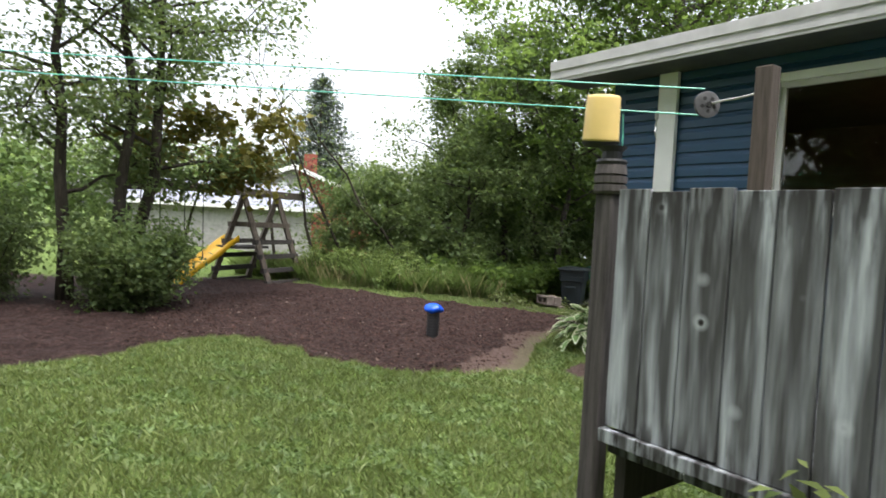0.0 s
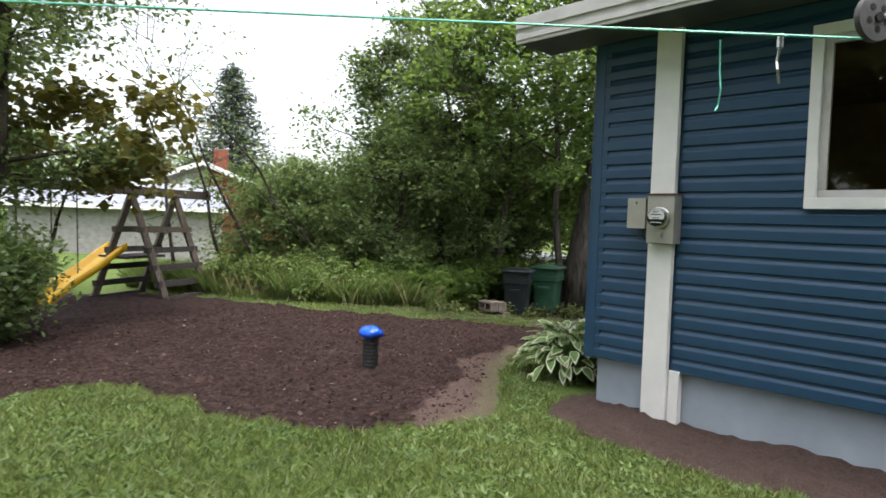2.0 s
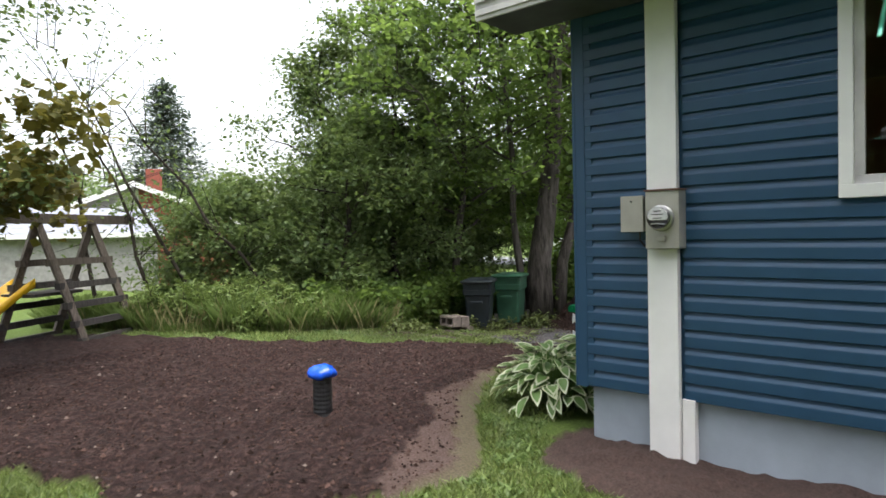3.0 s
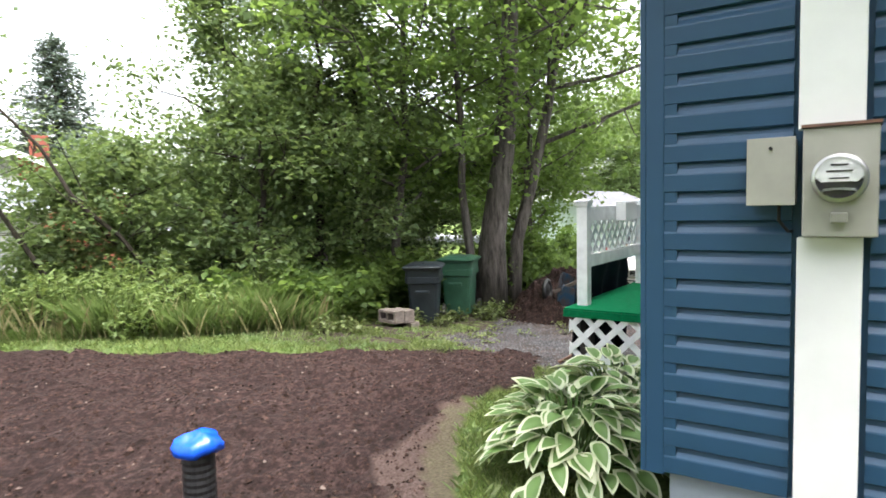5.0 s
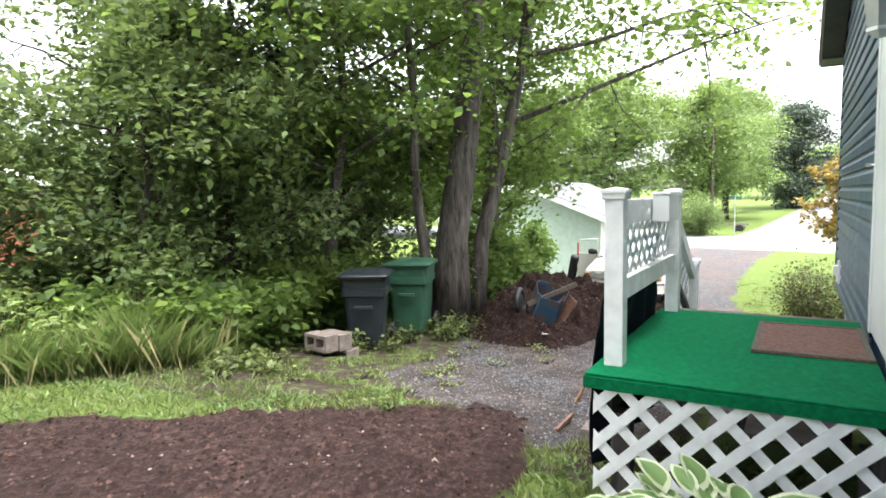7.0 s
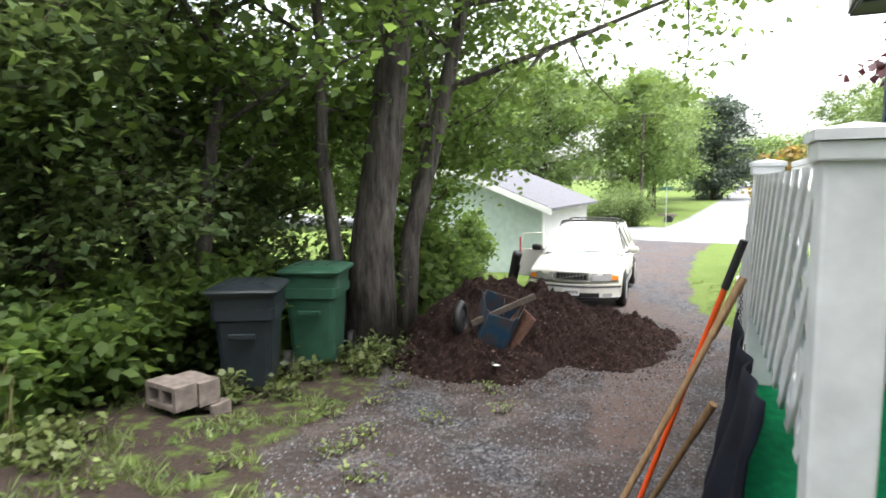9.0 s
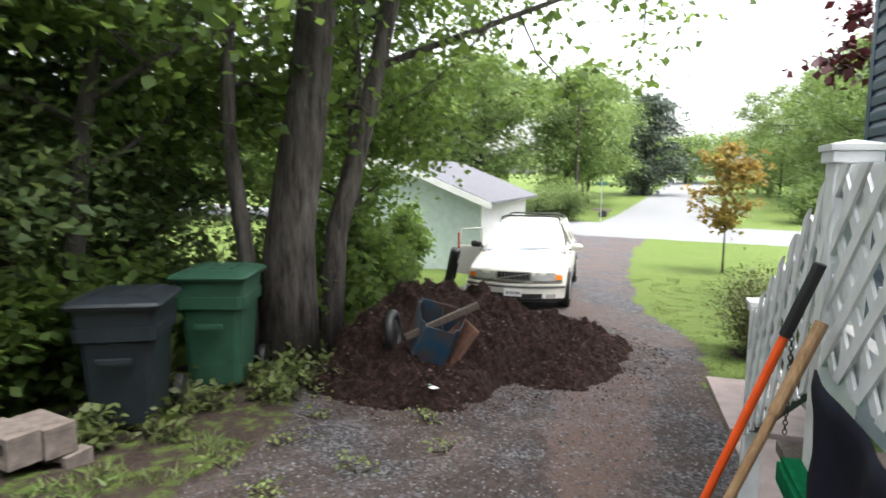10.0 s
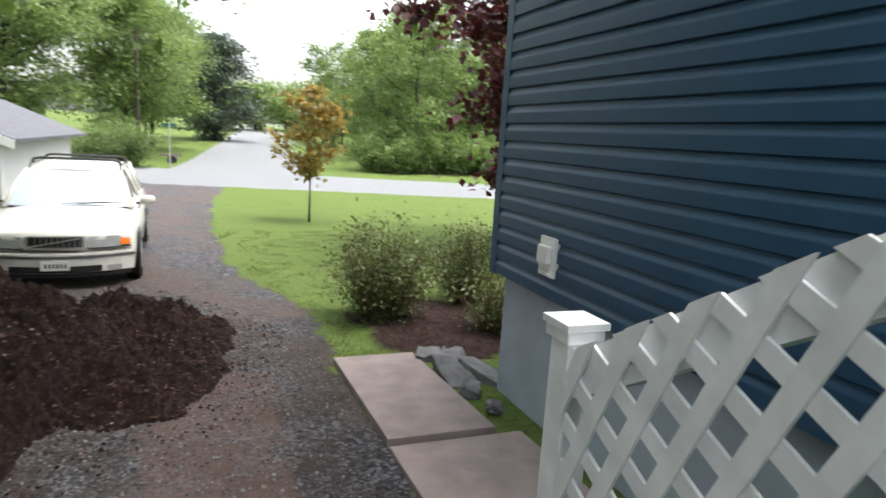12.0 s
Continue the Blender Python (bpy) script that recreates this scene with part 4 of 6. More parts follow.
def tree(name, x, y, h, spread, r, leaves, size, bark, leaf, label, seed, base=0.25, lean=(0, 0), limbs=12, clump=0.35, twigs=5, z=None, group="", shape=1.0, narrow=0.55, wob=0.05):
    """Tapered trunk, limbs and twigs, with clumps of leaves along the twigs."""
    rng = np.random.default_rng(seed)
    z = height(x, y) - 0.05 if z is None else z
    t = thing(name, (x, y, z), label, "tree" if h > 2 else "shrub", group)
    top = (lean[0], lean[1], h)
    tr = bend((0, 0, 0), top, rng, wob, 9)
    tr[1][:2] *= 0.5
    rad = [r * (1.25 if i == 0 else 1 - 0.88 * (i / 8) ** 0.9) for i in range(9)]
    part("trunk", tubed(tr, rad, 10 if r > 0.08 else 6), bark, t, "", True)
    pts, bb = [], bmesh.new()
    for k in range(limbs):
        f = base + (1 - base) * (k + rng.uniform(0, 0.9)) / limbs
        i = min(7, int(f * 8))
        a = tr[i] + (tr[i + 1] - tr[i]) * (f * 8 - i)
        ang = k * 2.4 + rng.uniform(-0.5, 0.5)
        reach = spread * (math.sin(math.pi * min(1, (f - base) / (1 - base) * 0.8 + 0.15)) ** shape * 0.9 + 0.12) * rng.uniform(0.7, 1.15)
        e = a + np.array([math.cos(ang) * reach, math.sin(ang) * reach, reach * rng.uniform(0.1, 0.75)])
        lp = bend(a, e, rng, 0.12, 5)
        lr = max(0.006, r * 0.42 * (1 - f * 0.6))
        tube(bb, lp, [lr, lr * 0.8, lr * 0.6, lr * 0.4, lr * 0.2], 5)
        for j in range(twigs):
            g = rng.uniform(0.25, 1.0)
            q = lp[0] * (1 - g) + lp[-1] * g if g < 0.9 else lp[-1]
            i2 = min(3, int(g * 4))
            q = lp[i2] + (lp[i2 + 1] - lp[i2]) * (g * 4 - i2)
            w = q + np.clip(rng.normal(size=3), -1.5, 1.5) * np.array([1, 1, 0.6]) * min(reach, 3.0) * 0.32
            tube(bb, [q, (q + w) / 2 + rng.normal(size=3) * 0.04, w], [lr * 0.35, lr * 0.25, lr * 0.12], 4)
            pts += [q * 0.4 + w * 0.6, w, w]
        pts.append(lp[-1])
    part("branching", bb, bark, t)
    pts = np.array(pts)
    idx = rng.integers(0, len(pts), leaves)
    c = pts[idx] + rng.normal(size=(leaves, 3)) * np.array([clump, clump, clump * 0.55]) * rng.uniform(0.4, 1.1, (leaves, 1))
    c = c[c[:, 2] > 0.05]
    me = quads("crown", leaf_quads(c, size, rng, narrow=narrow), leaf)
    piece("crown", me, t)
    return t


def bush(name, x, y, h, w, stems, leaves, size, bark, leaf, label, seed, group="", category="shrub", open_base=0.2, narrow=0.55):
    rng = np.random.default_rng(seed)
    t = thing(name, (x, y, height(x, y) - 0.02), label, category, group)
    bb, pts = bmesh.new(), []
    for k in range(stems):
        a = rng.uniform(0, 2 * math.pi)
        rr = w * math.sqrt(rng.uniform(0, 1))
        hh = h * rng.uniform(0.65, 1.05) * (1 - 0.35 * (rr / w) ** 2)
        e = np.array([math.cos(a) * rr, math.sin(a) * rr, hh])
        lp = bend((e[0] * 0.2, e[1] * 0.2, 0), e, rng, 0.08, 5)
        tube(bb, lp, [0.012, 0.01, 0.008, 0.006, 0.003], 4)
        for p in lp[1:]:
            if p[2] > open_base * h:
                pts += [p, p + rng.normal(size=3) * 0.08 * w]
    part("stem_tuft", bb, bark, t)
    pts = np.array(pts)
    c = pts[rng.integers(0, len(pts), leaves)] + rng.normal(size=(leaves, 3)) * 0.11 * (w + 0.3)
    c = c[c[:, 2] > 0.03]
    piece("foliage", quads("foliage", leaf_quads(c, size, rng, narrow=narrow), leaf), t)
    return t


def spruce(x, y, h, w, seed, z, label="dark spruce with drooping tiers behind the yard"):
    rng = np.random.default_rng(seed)
    t = thing("spruce_tree", (x, y, z), label, "tree")
    part("trunk", tubed([(0, 0, 0), (0, 0, h)], [0.2, 0.03], 8), M_TWIG, t)
    c, bb = [], bmesh.new()
    for k in range(46):
        f = 0.12 + 0.86 * k / 46
        for j in range(7):
            a = rng.uniform(0, 6.28)
            L = w * (1 - f) ** 0.8 * rng.uniform(0.5, 1.1) + 0.15
            e = np.array([math.cos(a) * L, math.sin(a) * L, h * f - 0.15 * L])
            s = np.array([0, 0, h * f])
            tube(bb, [s, e], [0.02, 0.005], 3)
            m = int(10 + 12 * L)
            q = rng.uniform(0.1, 1, (m, 1))
            c.append(s + (e - s) * q + rng.normal(size=(m, 3)) * 0.13)
    part("branching", bb, M_TWIG, t)
    c = np.concatenate(c)
    piece("crown", quads("crown", leaf_quads(c, 0.36, rng, 0.4, 0.3), L_FARSPRUCE), t)


def blades(name, c, hgt, wide, material, rng, label, lean=0.35, category="grass"):
    """Grass blades standing at the places c."""
    n = len(c)
    a = rng.uniform(0, 2 * math.pi, n)
    s = np.stack([np.cos(a), np.sin(a), np.zeros(n)], 1) * wide
    H = hgt * rng.uniform(0.5, 1.2, (n, 1))
    t = rng.normal(size=(n, 3)) * lean * H
    t[:, 2:3] = H
    m = t * 0.5
    m[:, 2:3] = H * 0.62
    v = np.stack([c - s * 0.5, c + s * 0.5, c + m + s * 0.4, c + t], 1)
    return tagged(new(name, quads(name, v, material)), label, category, kind="stuff")


def plants():
    # thicket behind the bed
    spots = [(8.3, 12.6, 2.7, 1.1), (9.3, 11.5, 3.9, 1.15), (10.3, 12.9, 5.6, 1.3), (10.7, 11.2, 5.8, 1.5), (11.4, 12.8, 7.0, 1.7), (12.0, 11.5, 5.6, 1.6), (12.9, 12.9, 4.4, 1.4),
             (13.4, 11.6, 4.0, 1.4), (14.8, 13.0, 3.0, 1.3), (12.6, 15.0, 5.0, 1.6), (7.3, 14.0, 2.2, 1.0)]
    for k, (x, y, h, w) in enumerate(spots):
        tree("thicket_tree", x, y, h, w, 0.05 + h * 0.009, int(4500 + 1150 * h), 0.11, M_TWIG, L_THICK,
             ("leaning slender" if k % 3 == 0 else "dense leafy") + " green thicket tree in the hedgerow beyond the bed", 100 + k, 0.12, (0.7 * math.sin(k * 2.1), 0.5 * math.cos(k * 1.7)), 16, 0.3, 6, group="thicket trees of the hedgerow")
    for k in range(3, 15):
        x = 6.9 + 0.62 * k
        y = 12.6 - 0.16 * k if k < 9 else 10.8 + 0.03 * k
        bush("undergrowth_bush", x, y + 0.35, 1.1 + 0.45 * math.sin(k * 1.9), 0.7, 14, 1900, 0.12, M_TWIG, L_THICK, "leafy green undergrowth bush at the foot of the hedgerow", 200 + k, "undergrowth bushes", open_base=0.03)
    # bare slanting saplings
    for k, (x, y, e) in enumerate([(7.4, 12.8, (-2.2, 0.6, 4.6)), (6.7, 13.3, (-0.9, 0.5, 4.6)), (6.0, 14.0, (-0.7, 0.2, 5.0)), (8.6, 11.9, (-3.0, 1.2, 4.2))]):
        rng = np.random.default_rng(300 + k)
        t = thing("bare_sapling", (x, y, 0.55), "thin dark leaning sapling with sparse leaves", "tree", "thin leaning saplings")
        lp = bend((0, 0, 0), e, rng, 0.05, 8)
        part("trunk", tubed(lp, [0.04, 0.036, 0.032, 0.027, 0.022, 0.016, 0.01, 0.005], 6), M_TWIG, t)
        bb, pts = bmesh.new(), []
        for j in range(22):
            q = lp[2 + j % 6] + rng.normal(size=3) * 0.05
            w = q + rng.normal(size=3) * 0.45 + np.array([0, 0, 0.3])
            tube(bb, [q, (q + w) / 2, w], [0.01, 0.007, 0.003], 4)
            pts.append(w)
        part("branching", bb, M_TWIG, t)
        pts = np.array(pts)
        c = pts[rng.integers(0, len(pts), 420)] + rng.normal(size=(420, 3)) * 0.22
        piece("crown", quads("crown", leaf_quads(c, 0.09, rng), L_THICK), t)
    # big maples beside the bins
    tree("maple_tree", 13.5, 9.6, 11.5, 4.6, 0.29, 9000, 0.13, M_BARK, L_MAPLE, "large maple with a ridged grey trunk beside the bins", 11, 0.5, (0.75, -0.85), 18, 0.5, 8, narrow=0.8, wob=0.015)
    tree("maple_tree", 14.2, 9.5, 11.0, 5.0, 0.15, 18000, 0.13, M_BARK, L_MAPLE, "forked maple trunk leaning toward the drive", 12, 0.22, (1.9, -1.3), 22, 0.5, 9, narrow=0.8, wob=0.02)
    tree("maple_tree", 13.2, 9.85, 9.5, 2.2, 0.1, 2500, 0.16, M_BARK, L_MAPLE, "slender maple trunk among the thicket", 13, 0.3, (-0.45, 0.2), 14, 0.4, 6, narrow=0.8, wob=0.03)
    tree("maple_tree", 17.2, 10.9, 7.0, 3.0, 0.09, 20000, 0.12, M_BARK, L_MAPLE, "young maple hanging over the parked car", 14, 0.2, (0.4, -0.4), 18, 0.4, 7, narrow=0.8)
    tree("maple_tree", 16.0, 9.9, 8.0, 2.8, 0.07, 5000, 0.13, M_BARK, L_MAPLE, "thin dark maple stem behind the forked trunk", 15, 0.25, (0.4, 0.3), 14, 0.4, 6, narrow=0.8)
    tree("maple_tree", 11.9, 10.7, 8.5, 3.0, 0.1, 16000, 0.12, M_BARK, L_MAPLE, "leafy maple spreading its lower limbs over the bins", 16, 0.2, (0.3, -0.6), 18, 0.4, 6, narrow=0.8)
    for k, (x, y, h) in enumerate([(9.7, 10.5, 0.8), (10.4, 10.6, 1.0), (11.1, 10.8, 1.1), (12.0, 10.6, 1.1), (9.0, 10.9, 0.8), (15.2, 9.8, 1.6), (16.3, 10.2, 1.5), (17.6, 10.6, 1.3), (14.3, 9.9, 1.2), (18.9, 10.9, 1.4), (20.4, 11.0, 1.6)]):
        bush("driveside_bush", x, y, h, 0.75, 18, 5000, 0.12, M_TWIG, L_MAPLE, "bright leafy bush along the edge of the drive", 400 + k, "bushes along the drive", open_base=0.02, narrow=0.75)
    # left cluster beside the lawn
    bush("lilac_bush", 1.95, 9.8, 1.45, 1.0, 40, 13000, 0.08, M_TWIG, L_THICK, "round leafy lilac bush at the edge of the soil bed", 501, open_base=0.02)
    bush("lilac_bush", 0.3, 11.0, 1.6, 1.0, 30, 8000, 0.08, M_TWIG, L_THICK, "smaller leafy bush beside the lawn", 502, open_base=0.02)
    for k, (x, y, h, lx, ly) in enumerate([(1.35, 10.6, 7.5, -0.3, 0.1), (1.95, 10.3, 8.0, 0.25, 0.3), (2.2, 10.5, 8.0, 0.7, -0.1)]):
        tree("slender_tree", x, y, h, 2.1, 0.11, 10000, 0.1, M_TWIG, L_THICK, "slender dark-stemmed tree rising out of the lilac bush", 510 + k, 0.22, (lx, ly), 14, 0.32, 6, group="slender stems in the bush")
    tree("young_maple", 3.0, 11.6, 2.9, 1.6, 0.04, 2400, 0.14, M_TWIG, L_BRONZE, "young maple with bronze tinted leaves over the swing set", 520, 0.6, (0.7, -0.5), 8, 0.22, 5, narrow=0.9)
    # farther woods
    spruce(20.5, 42, 12.2, 6.2, 601, 0.3, "grey-green spruce with open drooping tiers behind the yard, paled for haze")
    spruce(33, 30, 12, 3, 602, 0)
    rng = np.random.default_rng(5)
    for k in range(16):
        a = radians(96 - k * 4.2)
        R = 42 + 9 * rng.uniform()
        tree("far_tree", R * math.cos(a), R * math.sin(a), rng.uniform(4.2, 5.8), 3.2, 0.16, 2600, 0.42, M_TWIG, L_LIGHT, "distant leafy tree behind the neighbouring gardens", 620 + k, 0.15, (0, 0), 12, 0.8, 5, z=0, group="distant trees")
    spots = [(50, 16.5, 10.5, 5), (57, 11.5, 10, 4.6), (49, 22, 9.5, 4.6), (66, 10.5, 11, 5), (44, 27, 9, 4.6), (78, 12, 13, 6), (60, 20, 12, 6), (42, 34, 10, 5)]
    for k, (x, y, h, w) in enumerate(spots):
        tree("roadside_tree", x, y, h, w, 0.2, 16000, 0.3, M_TWIG, L_LIGHT, "tall bright green roadside tree beyond the crossroads", 650 + k, 0.2, (0, 0), 22, 0.75, 7, z=-0.7, group="roadside trees")
    tree("dark_tree", 88, 5.5, 12, 5, 0.3, 16000, 0.42, M_TWIG, L_FARSPRUCE, "dense dark rounded tree beside the far road", 670, 0.08, (0, 0), 26, 0.9, 7, z=-0.7)
    for k in range(15):
        x, y = 52 + 3.4 * k + 3 * math.sin(k * 2.3), -7.5 - 1.35 * k - 2.6 * (k % 3)
        tree("birch_tree", x, y, 11.3 + 1.8 * math.sin(k * 1.3) + 0.08 * k, 3.4, 0.13, 8000, 0.3, M_TWIG, L_LIGHT, "slim bright green birch in the wood across the road", 680 + k, 0.1, (0, 0), 16, 0.6, 6, z=-0.7, group="birches across the road")
    for k, (x, y, h) in enumerate([(96, -8.5, 13.5), (88, -9.5, 12), (80, -10.5, 13.5), (72, -10, 12.5), (64, -9.5, 13)]):
        tree("birch_tree", x, y, h, 4.2, 0.15, 8000, 0.34, M_TWIG, L_LIGHT, "slim bright green birch in the wood across the road", 760 + k, 0.08, (0, 0), 16, 0.7, 6, z=-0.7, group="birches across the road")
    for k in range(9):
        x, y = 50.5 + 0.7 * k, -4.8 - 2.6 * k
        bush("roadside_bush", x, y, 3.0, 2.4, 26, 6000, 0.26, M_TWIG, L_LIGHT, "rounded green willow bush along the cross road", 720 + k, "roadside bushes", open_base=0.02)
    for k, (x, y) in enumerate([(130, -2), (128, -18), (140, -10), (120, 8), (122, -27)]):
        tree("horizon_tree", x, y, 8, 7, 0.3, 3500, 0.8, M_TWIG, L_LIGHT, "hazy tree at the end of the long road", 740 + k, 0.1, (0, 0), 14, 1.6, 5, z=0.8, group="trees at the road's end")
    # front garden
    tree("bronze_maple_sapling", 25.8, 3.87, 3.3, 0.9, 0.03, 1500, 0.15, M_TWIG, L_ORANGE, "staked maple sapling with bronze orange leaves on the front lawn", 801, 0.38, (0.05, 0), 9, 0.2, 6, narrow=0.9)
    tree("purple_maple", 19.6, -1.1, 6.6, 3.6, 0.14, 26000, 0.2, M_TWIG, L_RED, "dark purple leaved maple beyond the house corner", 802, 0.12, (0, 0), 20, 0.4, 7, narrow=0.85)
    bush("spirea_bush", 16.0, 4.55, 1.1, 0.62, 70, 7500, 0.05, M_RUST, L_SHRUB, "twiggy spirea bush with small green leaves in bark mulch", 803, "spirea bushes", open_base=0.12)
    bush("spirea_bush", 16.6, 3.35, 1.05, 0.55, 50, 5000, 0.05, M_RUST, L_SHRUB, "reddish twiggy spirea bush close to the house corner", 804, "spirea bushes", open_base=0.12)
    bush("spirea_bush", 15.2, 3.6, 0.7, 0.4, 36, 1500, 0.05, M_RUST, L_SHRUB, "low reddish spirea bush beside the foundation", 805, "spirea bushes", open_base=0.1)
    hd = bush("clipped_hedge", 47.5, 11.0, 2.1, 2.3, 60, 16000, 0.16, M_TWIG, L_THICK, "clipped brownish green hedge across the road", 806, "", "hedge", 0.0)
    bush("leafy_weed", 1.8, 0.72, 0.85, 0.22, 10, 420, 0.065, M_TWIG, L_GRASS, "tall leafy weed growing beside the privacy fence", 870, "", "plant", 0.5, 0.5)
    bush("leafy_weed", 1.72, 1.1, 0.5, 0.25, 12, 420, 0.06, M_TWIG, L_GRASS, "low leafy weed at the foot of the fence", 871, "", "plant", 0.3, 0.5)
    for k in range(26):
        x = 8.9 + 0.19 * k
        if 9.7 < x < 10.9:
            continue
        bush("ground_plant", x, 9.55 + 0.25 * math.sin(k * 2.3) + max(0, x - 12.2) * 0.15 - 0.45 * (x > 12.3), 0.16 + 0.1 * math.sin(k * 3.1) ** 2, 0.2, 9, 150, 0.08, M_TWIG, L_SHRUB, "low leafy ground plant along the edge of the gravel", 880 + k, "low plants along the gravel", "plant", 0.02, 0.6)
    for k in range(16):
        bush("ground_plant", 8.9 + 0.27 * k, 7.5 + 1.1 * math.sin(k * 1.7) ** 2 + 0.2 * math.sin(k), 0.07, 0.14, 6, 70, 0.045, M_TWIG, L_GRASS, "small creeping weed in the thin gravel", 920 + k, "creeping weeds in the gravel", "plant", 0.02, 0.6)
    # grasses
    rng = np.random.default_rng(21)
    n = 62000
    u, w = rng.uniform(0, 1, n) ** 1.3, rng.uniform(0, 1, n) ** 1.1
    px = 5.2 + 4.4 * u + 0.6 * w
    py = np.interp(px, [5, 6.3, 7.6, 9.0, 10, 12.5], [14.9, 12.4, 10.8, 10.0, 9.8, 10.3]) + 1.6 * w
    blades("tall_grass", np.stack([px, py, np.array([height(a, 5) for a in px])], 1), np.array([[0.3 + 0.55 * max(-0.3, smooth_noise(a, b, 1.6, 12))] for a, b in zip(px, py)]), 0.009, L_WEED, rng, "tall uncut grass and weeds along the hedgerow", 0.4)
    n = 500
    px = rng.uniform(5.6, 9.4, n)
    py = np.interp(px, [5, 6.3, 7.6, 9.0, 10, 12.5], [14.7, 12.2, 10.6, 9.8, 9.6, 10.0]) + rng.uniform(0, 0.6, n)
    blades("dry_stalk", np.stack([px, py, np.array([height(a, 5) for a in px])], 1), 0.5, 0.008, L_STRAW, rng, "pale dry grass stalks at the edge of the weeds", 0.22)
    for k, (x, y, h) in enumerate([(7.1, 11.9, 0.9), (7.9, 11.3, 0.9), (8.9, 10.9, 0.85), (6.4, 12.9, 0.85), (9.3, 10.6, 0.7), (8.2, 10.7, 0.6), (7.3, 11.2, 0.65), (7.6, 11.9, 1.0), (6.8, 12.4, 0.9)]):
        bush("goldenrod_clump", x, y, h, 0.36, 26, 1500, 0.1, M_TWIG, L_WEED, "leafy bright green weed clump in the tall grass", 840 + k, "weed clumps", "plant", 0.02, 0.3)
    for nm, x0, x1, y0, y1, n, h, lab in (("lawn_grass", -2, 5.6, 1.2, 7.4, 110000, 0.05, "short green lawn grass"), ("lawn_grass", 5.2, 9.4, 4.7, 8.8, 26000, 0.06, "short grass around the bed"),
                                          ("lawn_grass", 4.5, 11.5, 7.0, 13.5, 36000, 0.07, "mown grass strip behind the bed"), ("lawn_grass", 14.5, 24, 1.5, 6.2, 40000, 0.028, "front lawn grass")):
        px, py = rng.uniform(x0, x1, n), rng.uniform(y0, y1, n)
        keep, zz = [], []
        for a, b in zip(px, py):
            s = zone_of(a, b)
            keep.append(not (s[0] or s[1] or s[2]) and not (a > 5.7 and b < 4.5 and a < 13.7) and not (11.9 < a < 14.6 and 4.4 < b < 5.4) and (b < 11.5 or a < 7.5) and (a < 8.8 or smooth_noise(a, b, 2.6, 17) > 0.08))
            zz.append(height(a, b) + 0.03 * smooth_noise(a, b, 1.5, 4) - 0.005)
        keep = np.array(keep)
        tuft = np.array([x0 > 14 or smooth_noise(a, b, 5, 31) > -0.18 for a, b in zip(px, py)])
        pts = np.stack([px, py, np.array(zz)], 1)
        blades(nm, pts[keep & tuft], h, 0.013, L_GRASS, rng, lab, 0.6)
        if x0 < 14:
            blades("clover", pts[keep & ~tuft], h * 0.6, 0.026, L_CLOVER, rng, "low broad-leaved clover and weeds in the grass", 1.1, "clover")


def screen_trees():
    """Unseen wood behind the camera that the window glass mirrors; also dims the wall."""
    for k in range(9):
        a = radians(150 + k * 17)
        tree("yard_tree", 15 * math.cos(a) + 2, 15 * math.sin(a) + 1, 12, 4.4, 0.2, 20000, 0.45, M_TWIG, L_THICK, "unseen leafy tree across the lawn, mirrored in the window and dimming the wall", 900 + k, 0.15, (0, 0), 14, 0.6, 6, group="trees around the lawn")


